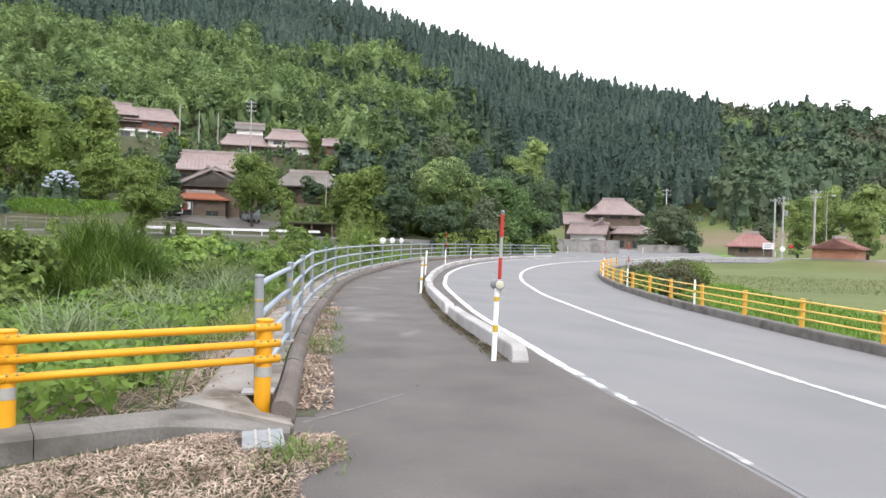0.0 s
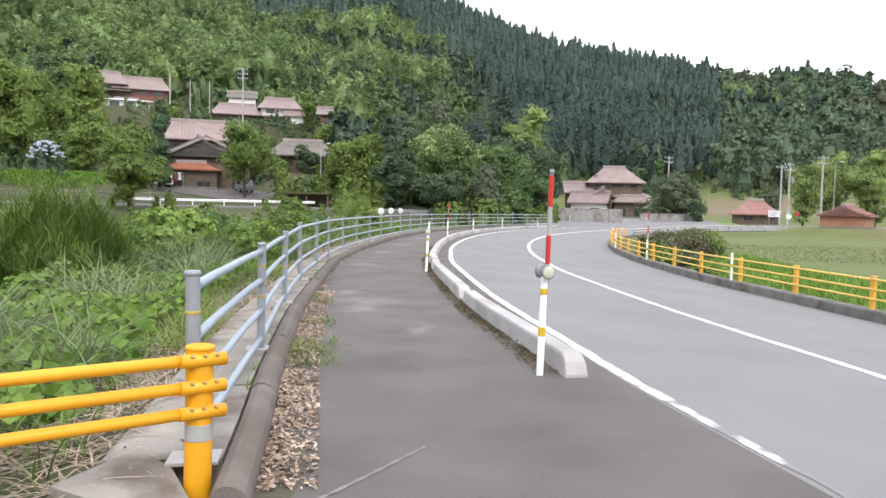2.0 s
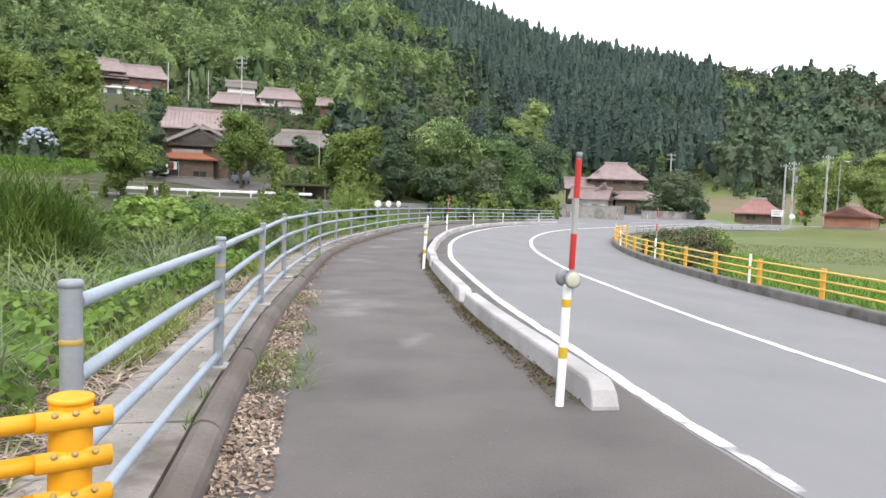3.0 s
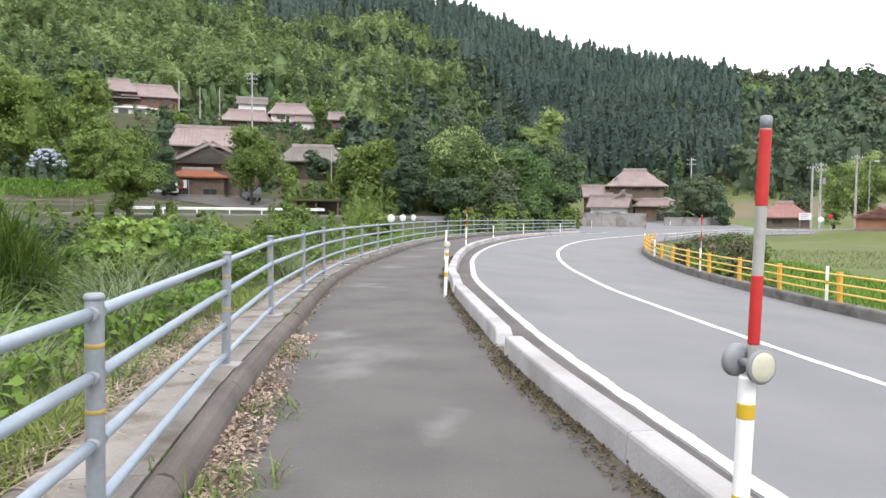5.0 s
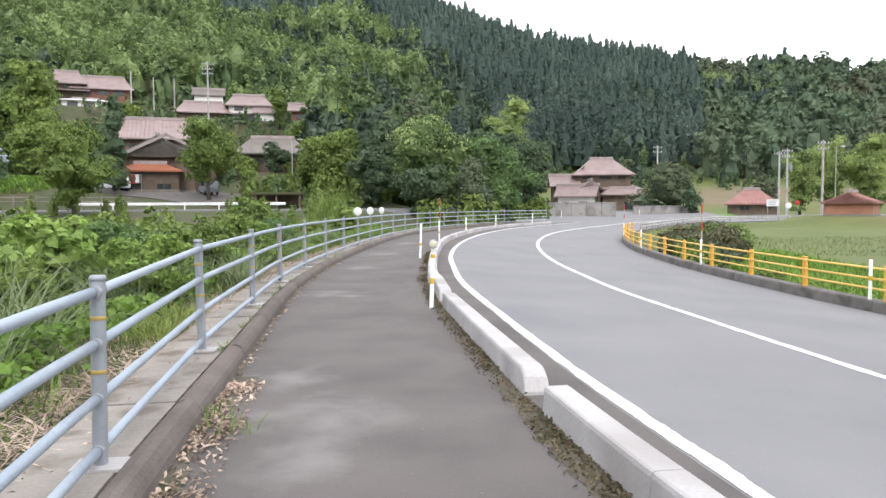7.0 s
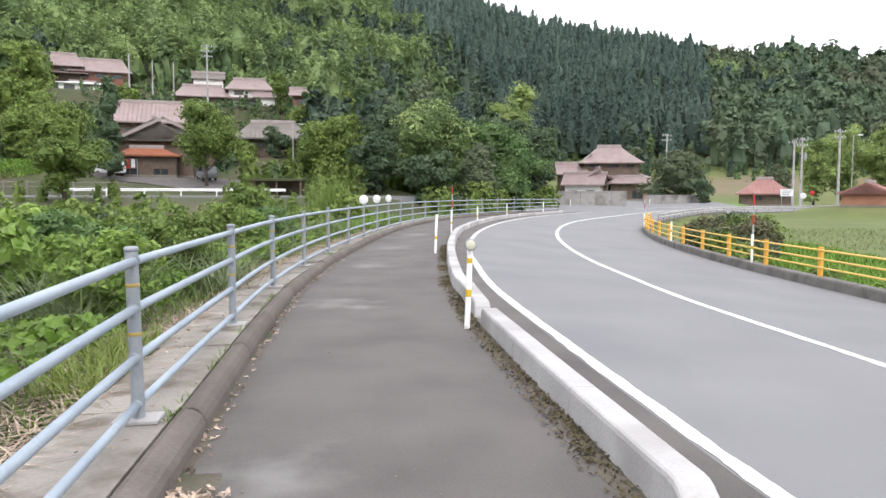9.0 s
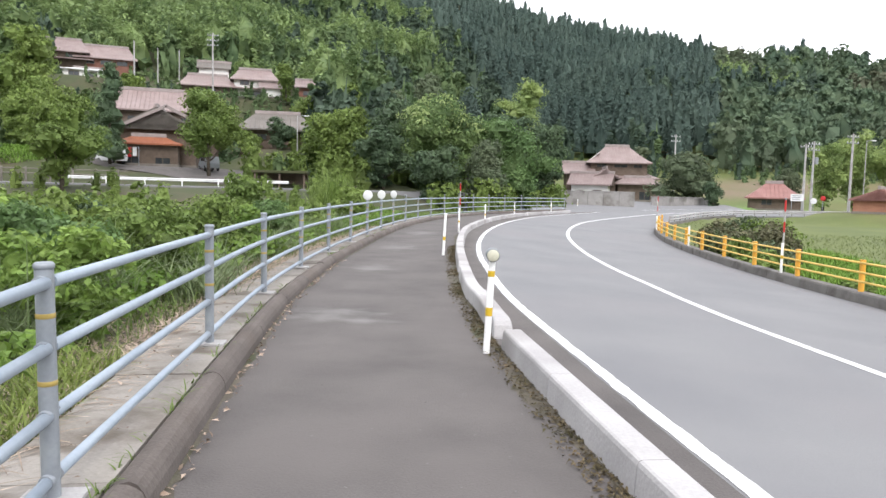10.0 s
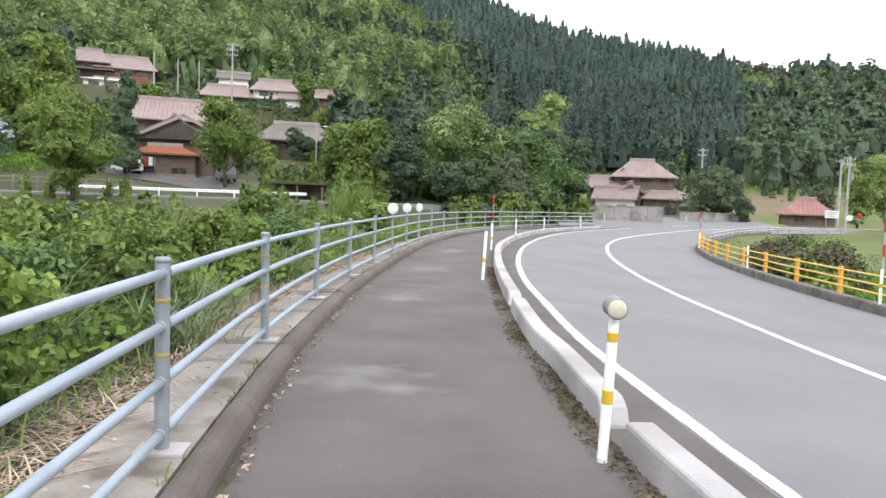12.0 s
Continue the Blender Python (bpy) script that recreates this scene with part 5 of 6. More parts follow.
def car(x, y, yaw, material, label):
    z = float(ground_z(x, y))
    ob = empty("car", pose(x, y, z, 0, 0, yaw), label, "car", "parked cars")
    bm = bmesh.new()
    prof = [(-1.65, 0.3), (-1.68, 0.75), (-1.55, 1.0), (-1.3, 1.5), (0.45, 1.55), (0.95, 1.02), (1.6, 0.85), (1.68, 0.35)]
    A = [bm.verts.new((-0.7, a, b)) for a, b in prof]
    B = [bm.verts.new((0.7, a, b)) for a, b in prof]
    bm.faces.new(A)
    bm.faces.new(B[::-1])
    for i in range(len(prof)):
        j = (i + 1) % len(prof)
        bm.faces.new((A[i], A[j], B[j], B[i]))
    bmesh.ops.bevel(bm, geom=list(bm.edges), offset=0.06, segments=2, affect="EDGES")
    part("body", bm, material, ob)
    for sx in (-1, 1):
        part("side_window", boxed(sx * 0.705 - 0.006, sx * 0.705 + 0.006, -1.2, 0.45, 1.02, 1.42), M["glass"], ob)
        for yy in (-1.05, 1.05):
            w_ = turned("wheel", [(0.15, -0.09), (0.27, -0.09), (0.29, -0.05), (0.29, 0.05), (0.27, 0.09), (0.15, 0.09)], M["dark"], ob, pose(sx * 0.66, yy, 0.29, 0, 90, 0))
            turned("rim", [(0.02, -0.1), (0.15, -0.095), (0.15, 0.095), (0.02, 0.1)], M["grey_plastic"], w_)
    part("windscreen", boxed(-0.58, 0.58, -0.01, 0.01, -0.3, 0.3), M["glass"], ob, m=pose(0, 0.74, 1.3, 42, 0, 0))
    return ob


car(-46.6, 82.6, 70, M["white"], "small white car parked before the wooden house")
car(-36.8, 84.5, 40, M["grey_plastic"], "small grey car parked beside a tree")
wl = empty("washing_line", pose(-45.2, 82.9, float(ground_z(-45.2, 82.9)), 0, 0, 22), "washing hung on a pole before the house", "laundry")
part("pole", tubed([(-1.3, 0, 2.0), (1.3, 0, 2.0)], 0.02, 6), M["galv"], wl)
for q in (-1.3, 1.3):
    part("stand", tubed([(q, 0, -0.2), (q, 0, 2.05)], 0.025, 6), M["galv"], wl)
for k, q in enumerate((-1.0, -0.55, -0.1, 0.4, 0.9)):
    part("cloth", boxed(q - 0.19, q + 0.19, -0.02, 0.02, 1.0 + 0.1 * (k % 3), 1.99), M[("white", "galv", "plaster", "red", "white")[k]], wl)

# ---- trees ----
u0 = np.random.default_rng(31)


def grown(rows, group=""):
    for name, x, y, top, w, material, label, leaves, leaf, lumps in rows:
        z = float(ground_z(x, y)) - 0.1
        top = max(top, z + 0.6 * w)
        ob = tree(name, x, y, top - z, w, M[material], label, leaves, leaf, lumps, low=0.24 if label.startswith("open") else (0.14 if label.startswith("rounded") else 0.08), z=z)
        if group:
            ob["group"] = group


grown([
    ("broadleaf_tree", -13.0, 87.5, 11.3, 14.0, "leaf_bright2", "large spreading chestnut tree with pale flowering top", 6500, 0.42, 30),
    ("broadleaf_tree", -23.4, 87.0, 9.8, 9.0, "leaf", "mid green broadleaf tree in the grove", 3600, 0.4, 16),
    ("broadleaf_tree", -18.6, 91.5, 11.8, 9.0, "leaf_dark", "dark green broadleaf tree behind the grove", 3600, 0.42, 16),
    ("broadleaf_tree", -17.6, 82.5, 8.0, 7.0, "leaf_dark", "dark green broadleaf tree in the grove", 3200, 0.36, 14),
    ("broadleaf_tree", -5.0, 87.0, 9.4, 11.0, "leaf_fresh", "fresh green creeper-hung tree in the grove", 4600, 0.38, 18),
    ("broadleaf_tree", -1.7, 91.0, 9.6, 5.6, "leaf_dark", "dark ivy-clad tree at the grove's edge", 3200, 0.34, 14),
    ("broadleaf_tree", -7.6, 80.0, 6.5, 6.6, "leaf_dull", "dull green feathery tree before the grove", 3200, 0.3, 14),
    ("broadleaf_tree", -12.0, 80.0, 5.6, 7.0, "leaf_dark", "dark green understorey tree in the grove", 3000, 0.34, 14),
    ("broadleaf_tree", -27.5, 92.0, 8.4, 7.0, "leaf", "mid green broadleaf tree in the grove", 2600, 0.38, 12),
    ("broadleaf_tree", -35.2, 58.6, 8.4, 7.6, "leaf", "rounded mid green tree by the lane", 4200, 0.27, 18),
    ("broadleaf_tree", -34.6, 80.0, 11.2, 9.6, "leaf", "open mid green tree before the wooden house", 4200, 0.32, 18),
    ("shrub", -32.6, 94.0, 6.9, 5.6, "leaf_dark", "dark rounded garden shrub", 1600, 0.3, 9),
    ("shrub", -36.5, 93.5, 6.4, 5.0, "leaf", "rounded green garden shrub", 1500, 0.3, 9),
    ("shrub", -29.0, 95.5, 7.2, 5.4, "leaf_dark", "dark rounded garden shrub", 1500, 0.3, 9),
    ("broadleaf_tree", -47.8, 137.0, 23.2, 5.0, "leaf", "narrow clipped green tree by the white house", 1500, 0.45, 10),
    ("broadleaf_tree", -65.0, 85.0, 19.0, 11.0, "leaf_bright", "tall bright green tree on the slope", 4200, 0.48, 18),
    ("broadleaf_tree", -57.5, 85.0, 13.0, 8.5, "leaf_bright", "bright green tree on the slope", 3200, 0.42, 14),
    ("broadleaf_tree", -62.0, 66.0, 11.0, 9.0, "leaf", "mid green tree behind the field", 3000, 0.4, 14),
    ("broadleaf_tree", -70.0, 84.0, 21.0, 12.0, "leaf_bright", "tall bright green tree on the slope", 3600, 0.55, 16),
    ("broadleaf_tree", -66.0, 97.0, 21.5, 11.0, "leaf_bright", "tall bright green tree on the slope", 3200, 0.55, 16),
    ("broadleaf_tree", -76.0, 105.0, 26.0, 13.0, "bamboo", "tall yellow-green bamboo clump on the slope", 3400, 0.6, 18),
    ("broadleaf_tree", -58.0, 104.0, 15.5, 8.0, "leaf", "mid green tree among the houses", 2400, 0.45, 12),
    ("broadleaf_tree", 16.6, 117.0, 7.3, 12.0, "leaf_dull", "dense round dark green tree over a wall", 3600, 0.38, 18),
    ("shrub", 19.4, 110.2, 3.4, 4.6, "leaf_dark", "dark green shrub beside the block wall", 1300, 0.3, 8),
    ("broadleaf_tree", 31.9, 121.0, 6.4, 5.4, "leaf_dull", "dull green tree behind the shed", 1800, 0.38, 10),
    ("bamboo_clump", 37.2, 123.7, 10.0, 8.5, "bamboo_near", "yellow-green bamboo clump beyond the field", 4600, 0.34, 18),
    ("bamboo_clump", 42.0, 125.4, 12.2, 9.5, "bamboo_near", "tall yellow-green bamboo clump beyond the field", 5000, 0.34, 20),
    ("bamboo_clump", 47.5, 123.9, 12.4, 9.5, "bamboo_near", "tall yellow-green bamboo clump beyond the field", 5000, 0.34, 20),
    ("broadleaf_tree", 13.0, 145.0, 10.8, 7.4, "leaf_dull", "dull green tree behind the farmhouse", 1800, 0.42, 10),
    ("broadleaf_tree", -35.7, 141.0, 20.2, 10.0, "leaf", "mid green tree on the wooded slope", 2200, 0.55, 12),
    ("broadleaf_tree", -27.4, 133.0, 19.0, 9.0, "leaf_dull", "dull green tree on the wooded slope", 2200, 0.55, 12),
    ("broadleaf_tree", -25.0, 153.2, 25.0, 11.0, "leaf_dull", "dull green tree on the wooded slope", 2200, 0.6, 12),
    ("broadleaf_tree", -38.0, 122.0, 14.8, 9.0, "leaf", "mid green tree above the grove", 2400, 0.48, 12),
    ("broadleaf_tree", -29.0, 112.0, 12.8, 9.0, "leaf", "mid green tree above the grove", 2400, 0.45, 12),
    ("broadleaf_tree", -19.0, 118.0, 15.0, 10.0, "leaf_dark", "dark green tree above the grove", 2400, 0.48, 12),
    ("broadleaf_tree", -5.6, 118.0, 13.6, 12.0, "leaf_dark", "dark green tree above the grove", 2400, 0.48, 14),
    ("broadleaf_tree", -10.0, 124.0, 15.0, 9.0, "leaf_dark", "dark green tree above the grove", 2200, 0.48, 12),
    ("broadleaf_tree", -16.0, 140.0, 22.0, 9.0, "conifer", "dark green tree above the grove", 2200, 0.5, 12),
    ("broadleaf_tree", -72.0, 128.0, 19.5, 8.0, "leaf", "mid green tree between the houses", 1800, 0.5, 10),
])
# pale catkins over the top of the chestnut
cn = next(o for o in bpy.data.objects if o.name.startswith("broadleaf_tree") and "chestnut" in o["label"])
hg = np.random.default_rng(44)
high = [c for c in CROWNS[cn.name] if c[0][2] > 5.0]
P_, N_ = shell(hg, high, 3600, 0.97, 26)
top = (N_[:, 2] > 0.05) & (P_[:, 2] > 6.5)
part("blossom", np_mesh("blossom", *leaf_quads(hg, P_[top], N_[top], 0.36, 0.5, 0.5), M["catkin"]), None, cn, "pale yellow-green flower tufts")
tree("bamboo_clump", -7.2, 160.0, 23.5, 14.0, M["bamboo_near"], "yellow-green bamboo clump hanging before the cedars", 3400, 0.5, 20, low=0.34, aspect=0.45)
gf_ = []
for k in range(150):
    x, y = u0.uniform(-31, 0.5), u0.uniform(76, 99)
    if seg_dist(np.array([x]), np.array([y]), KERB_LONG)[0] > -4.0 or abs(seg_dist(np.array([x]), np.array([y]), LANE)[0]) < 3.5 or math.hypot(x + 27, y - 79.5) < 4:
        continue
    gf_.append((x, y, float(ground_z(x, y)) - 0.3, u0.uniform(0.28, 0.5)))
plant("undergrowth", gf_, [broad_form(np.random.default_rng(190 + i), 8.0, 8.0, 260, 0.8) for i in range(4)], M["leaf"], "leafy green undergrowth between the grove's trees")
# dark cedar beside the wooden house
cd = empty("cedar_tree", pose(-44.6, 79.2, float(ground_z(-44.6, 79.2))), "dark green cedar beside the wooden house", "tree")
part("trunk", tubed([(0, 0, -0.2), (0, 0, 8.5)], 0.2, 8, 0.04), M["bark"], cd)
cg = np.random.default_rng(3)
bl_ = [((cg.normal(0, 0.5), cg.normal(0, 0.5), 1.2 + 0.72 * i), (1.75 * (1 - 0.055 * i), 1.75 * (1 - 0.055 * i), 0.95)) for i in range(12)]
P_, N_ = shell(cg, bl_, 3200)
part("crown", np_mesh("crown", *join([leaf_quads(cg, P_, N_, 0.34, 0.45)] + [core(cg, c, [q * 0.75 for q in r]) for c, r in bl_]), M["leaf_dark"]), None, cd)

# ---- undergrowth on the near slope ----
def blades(rng, base, length_, width, droop, lean=0.35, steps=3, up=1.0):
    """Tapering bent blades of quads, one bent strip for each base point."""
    k = len(base)
    a = rng.uniform(0, 2 * np.pi, k)
    out = np.c_[np.cos(a), np.sin(a), np.zeros(k)]
    side = np.c_[-out[:, 1], out[:, 0], np.zeros(k)]
    L = (length_ * rng.uniform(0.55, 1.25, k))[:, None]
    ln = rng.uniform(0.05, lean, k)[:, None]
    dr = droop * rng.uniform(0.5, 1.4, k)[:, None]
    rows = []
    for i in range(steps + 1):
        t = i / steps
        c = base + out * L * (ln * t + dr * t * t) + np.array([0, 0, 1.0]) * L * up * (t - dr * 0.75 * t * t)
        w = width * (1 - t) ** 0.7 * 0.5 + 0.0015
        rows += [c - side * w, c + side * w]
    V = np.stack(rows, 1).reshape(-1, 3)
    m = 2 * (steps + 1)
    F = np.concatenate([np.arange(k)[:, None] * m + np.array([2 * i, 2 * i + 1, 2 * i + 3, 2 * i + 2]) for i in range(steps)])
    return V, F


def slope_points(rng, count, y0, y1, o0, o1, pw=1.0):
    """Places left of the walkway between two distances from the kerb."""
    ln = KERB_LONG[(KERB_LONG[:, 1] > y0) & (KERB_LONG[:, 1] < y1)]
    i = rng.integers(0, len(ln), count)
    o = o0 + (o1 - o0) * rng.uniform(0, 1, count) ** pw
    t = np.gradient(ln, axis=0)
    t /= np.linalg.norm(t, axis=1)[:, None]
    p = ln[i] + np.c_[-t[i, 1], t[i, 0]] * o[:, None] + rng.normal(0, 0.12, (count, 2))
    k = seg_dist(p[:, 0], p[:, 1], KERB_LONG)
    b = seg_dist(p[:, 0], p[:, 1], BEAM)
    keep = (k < -0.86) & ((p[:, 1] > 4.7) | (b < -0.5))
    p = p[keep]
    return p, -k[keep]


def stuff(name, VF, material, label, category):
    return tagged(part(name, np_mesh(name, *VF, material), None), label, category, kind="stuff")


u = np.random.default_rng(21)
p, o = slope_points(u, 12500, -1, 34, 0.86, 2.6, 1.3)
z = ground_z(p[:, 0], p[:, 1])
V1 = blades(u, np.c_[p, z - 0.02], 0.3, 0.012, 0.8, 1.2, 3, 0.45)
stuff("dry_grass", V1, M["dry"], "flattened dry brown grass and stalks on the slope", "dry grass")
p, o = slope_points(u, 26000, -1, 60, 1.0, 5.5, 1.0)
keep = (wob(p[:, 0], p[:, 1], 0.9, 2.0) + u.normal(0, 0.4, len(p)) > -0.25)
p, o = p[keep], o[keep]
z = ground_z(p[:, 0], p[:, 1])
stuff("grass", blades(u, np.c_[p, z - 0.02], 0.42, 0.014, 0.5, 0.5, 3), M["grass"], "long green grass on the slope", "grass")

# creeping leaves over low mounds
p, o = slope_points(u, 60000, -2.5, 46, 1.4, 11.0, 1.3)
m0 = wob(p[:, 0], p[:, 1], 0.75, 4.0) * 0.5 + wob(p[:, 0], p[:, 1], 1.7, 1.0) * 0.25
keep = m0 + 0.14 * o + u.normal(0, 0.15, len(p)) > 0.02
p, o, m0 = p[keep], o[keep], m0[keep]
top = np.clip(0.25 + 0.5 * m0 + 0.06 * o, 0.08, 1.3)
z = ground_z(p[:, 0], p[:, 1]) + top * (1 - 0.6 * u.uniform(0, 1, len(p)) ** 2.5)
nrm = np.c_[u.normal(0.25, 0.5, len(p)), u.normal(-0.35, 0.5, len(p)), np.full(len(p), 0.9)]
stuff("creeper", leaf_quads(u, np.c_[p, z], nrm, 0.1, 0.9, 0.45), M["kudzu"], "broad-leaved green creeper covering the slope", "creeper")

k = 2600
p = np.c_[u.uniform(-5.5, -0.9, k), u.uniform(2.2, 8.2, k)]
kk, bb = seg_dist(p[:, 0], p[:, 1], KERB_LONG), seg_dist(p[:, 0], p[:, 1], BEAM)
keep = (kk < -1.25) & ((p[:, 1] > 4.9) | (bb < -0.5)) & (bb < -0.45) & (wob(p[:, 0], p[:, 1], 1.5, 2.0) > -0.45)
p = p[keep]
z = ground_z(p[:, 0], p[:, 1]) + u.uniform(0.05, 0.5, len(p)) * (0.6 + 0.4 * wob(p[:, 0], p[:, 1], 1.3, 6.0))
stuff("broad_leaf_weed", leaf_quads(u, np.c_[p, z], np.c_[u.normal(0.3, 0.4, len(p)), u.normal(-0.5, 0.4, len(p)), np.full(len(p), 0.8)], 0.125, 0.95, 0.45), M["kudzu"], "large-leaved green weeds behind the yellow fence", "weeds")

# pampas clumps
for i, (x, y, k, L) in enumerate(((-5.3, 13.6, 260, 1.25), (-4.6, 12.2, 180, 1.0), (-6.3, 14.9, 240, 1.3), (-5.9, 16.6, 240, 1.2), (-3.6, 9.4, 150, 0.9), (-4.9, 10.3, 200, 1.1), (-6.6, 18.9, 240, 1.2), (-6.2, 21.0, 200, 1.0),
                                  (-7.4, 23.4, 220, 1.1), (-7.2, 26.0, 220, 1.1), (-2.6, 6.6, 120, 0.8), (-3.4, 6.0, 160, 1.0), (-8.0, 29.5, 220, 1.2), (-7.9, 33.0, 200, 1.2), (-5.6, 19.6, 180, 0.9), (-4.4, 7.6, 170, 1.1))):
    gz = float(ground_z(x, y))
    b = np.c_[u.normal(0, 0.22, k), u.normal(0, 0.22, k), np.full(k, -0.03)]
    ob = part("pampas_grass", np_mesh("pampas_grass", *blades(u, b, L, 0.017, 0.55, 0.45, 4), M["pale_grass"]), None, m=pose(x, y, gz))
    tagged(ob, "arching clump of pale green pampas grass", "grass clump", "pampas clumps on the slope")


def bush(name, x, y, top, w, material, label, leaves=1500, leaf=0.1, lumps=9, aspect=0.7, base=None, group="bushes on the slope"):
    g = np.random.default_rng(int(abs(x) * 37 + y * 11))
    gz = float(ground_z(x, y)) - 0.1 if base is None else base
    h = max(0.5, top - gz)
    ob = empty(name, pose(x, y, gz), label, "bush", group)
    bl = heap(g, w, h, lumps, 0.12)
    bm = bmesh.new()
    for c, r in bl[:6]:
        tube(bm, [(0, 0, -0.05), (c[0] * 0.5, c[1] * 0.5, c[2] * 0.5), c], 0.025, 5, 0.008)
    part("stems", bm, M["bark"], ob)
    P, N = shell(g, bl, int(leaves * 1.35), 0.6)
    part("foliage", np_mesh("foliage", *join([leaf_quads(g, P, N, leaf, aspect, 0.65)] + [core(g, c, [q * 0.36 for q in r], 7, 5, 0.25) for c, r in bl]), M[material]), None, ob)
    return ob


LB = "rounded green leafy bush on the slope"
for x, y, top, w, mt, lab, n_, lf_ in (
        (-6.5, 8.2, 0.15, 2.2, "leaf", LB, 1800, 0.11), (-8.5, 9.5, 0.5, 3.0, "leaf_dark", "dark green leafy bush on the slope", 2200, 0.11), (-5.9, 11.2, 0.35, 1.8, "leaf", LB, 1500, 0.1),
        (-7.6, 17.2, 0.95, 2.8, "kudzu_bright", "bush draped in bright broad-leaved creeper", 1700, 0.17), (-9.2, 20.2, 1.25, 3.4, "kudzu_bright", "bush draped in bright broad-leaved creeper", 2000, 0.18),
        (-7.9, 21.8, 0.55, 2.4, "leaf", LB, 1800, 0.11), (-10.8, 24.6, 1.1, 3.6, "leaf", LB, 2200, 0.14), (-8.6, 26.6, 0.5, 2.6, "leaf", LB, 1700, 0.12), (-12.6, 28.5, 1.0, 3.8, "leaf_dark", "dark green leafy bush on the slope", 2200, 0.15),
        (-9.8, 31.4, 0.75, 2.8, "kudzu_bright", "bush draped in bright broad-leaved creeper", 1700, 0.16), (-11.8, 34.5, 0.8, 3.2, "leaf", LB, 1800, 0.15), (-13.2, 38.8, 2.1, 3.0, "leaf", "upright dark green bush above the valley", 2200, 0.15),
        (-10.2, 37.6, 0.8, 2.6, "leaf_bright", "bright green bush beside the fence", 1500, 0.14), (-9.9, 42.5, 1.5, 2.6, "leaf_bright", "bright green bush beside the fence", 1500, 0.15),
        (-12.2, 15.8, 0.7, 3.4, "leaf_dark", "dark green leafy bush on the slope", 2200, 0.13), (-11.6, 11.5, 0.6, 3.2, "leaf", LB, 2200, 0.12), (-10.2, 6.2, 0.5, 3.0, "leaf", LB, 2000, 0.12),
        (-14.2, 20.4, 1.15, 3.8, "leaf", LB, 2200, 0.15), (-15.8, 25.0, 1.2, 4.2, "leaf_dark", "dark green leafy bush on the slope", 2200, 0.17), (-16.8, 31.0, 1.1, 4.2, "leaf", LB, 2200, 0.17),
        (-18.4, 15.0, 1.3, 4.4, "leaf", LB, 2200, 0.17), (-17.5, 37.0, 0.9, 4.0, "leaf", LB, 2000, 0.18), (-19.0, 21.0, 1.4, 4.4, "kudzu_bright", "bush draped in bright broad-leaved creeper", 2000, 0.2),
        (-16.0, 9.0, 1.1, 4.2, "leaf_dark", "dark green leafy bush on the slope", 2200, 0.16), (-21.5, 28.5, 1.3, 4.6, "leaf", LB, 2000, 0.19)):
    bush("bush", x, y, top, w, mt, lab, n_, lf_, 11)

# leafy shrubs that rise over the pipe fence
for x, y, top, w, mt, lf_ in ((-5.7, 17.2, 1.1, 1.7, "kudzu_bright", 0.13), (-6.6, 20.3, 1.3, 2.0, "leaf", 0.12), (-7.2, 19.0, 1.2, 2.0, "leaf_fresh", 0.13), (-7.2, 23.4, 1.25, 2.0, "leaf", 0.12),
                              (-7.9, 26.0, 1.0, 1.9, "kudzu_bright", 0.13), (-6.4, 15.2, 0.75, 1.6, "leaf", 0.12), (-8.4, 29.5, 1.1, 2.2, "leaf_fresh", 0.13)):
    bush("bush", x, y, top, w, mt, "tall leafy green shrub behind the pipe fence", 2600, lf_ * 0.68, 16, 0.6)

# leafy shrubs beside the broom
for x, y, top, w in ((-8.8, 11.4, 1.35, 2.3), (-7.6, 10.0, 0.6, 1.8), (-10.6, 13.0, 1.5, 2.6)):
    bush("bush", x, y, top, w, "leaf", "leafy mid green shrub behind the yellow fence", 2400, 0.15, 12, group="bushes on the slope")

# feathery broom bushes
for x, y, top, r, k in ((-8.7, 14.4, 2.35, 1.3, 8500), (-10.2, 15.6, 1.8, 1.1, 4600), (-7.8, 13.2, 1.2, 0.8, 3400), (-11.6, 46.0, 3.0, 1.3, 3000)):
    gz = float(ground_z(x, y)) - 0.05
    ob = empty("broom_bush", pose(x, y, gz), "feathery dark green broom-like bush", "bush", "feathery bushes")
    hh = top - gz
    a, q, v = u.uniform(0, 2 * np.pi, k), r * np.sqrt(u.uniform(0, 1, k)), u.uniform(0.05, 0.78, k)
    lift = 0.86 + 0.14 * np.sin(a * 3 + x) * np.sin(q / r * 5 + y) + 0.1 * np.sin(a * 7 + y)
    b = np.c_[np.cos(a) * q * (1 + 0.15 * np.sin(a * 4)), np.sin(a) * q, v * hh * (1 - 0.5 * (q / r) ** 2) * lift]
    part("foliage", np_mesh("foliage", *blades(u, b, hh * 0.24, 0.016, 0.4, 0.7, 2), M["broom"] if y < 40 else M["leaf_bright"]), None, ob)
    part("inner_growth", np_mesh("inner_growth", *core(u, (0, 0, hh * 0.27), (r * 0.5, r * 0.5, hh * 0.3), 14, 8, 0.12), M["broom"]), None, ob)
    part("stems", tubed([(0, 0, -0.1), (0.05, 0, hh * 0.5)], 0.05, 6, 0.02), M["bark"], ob)

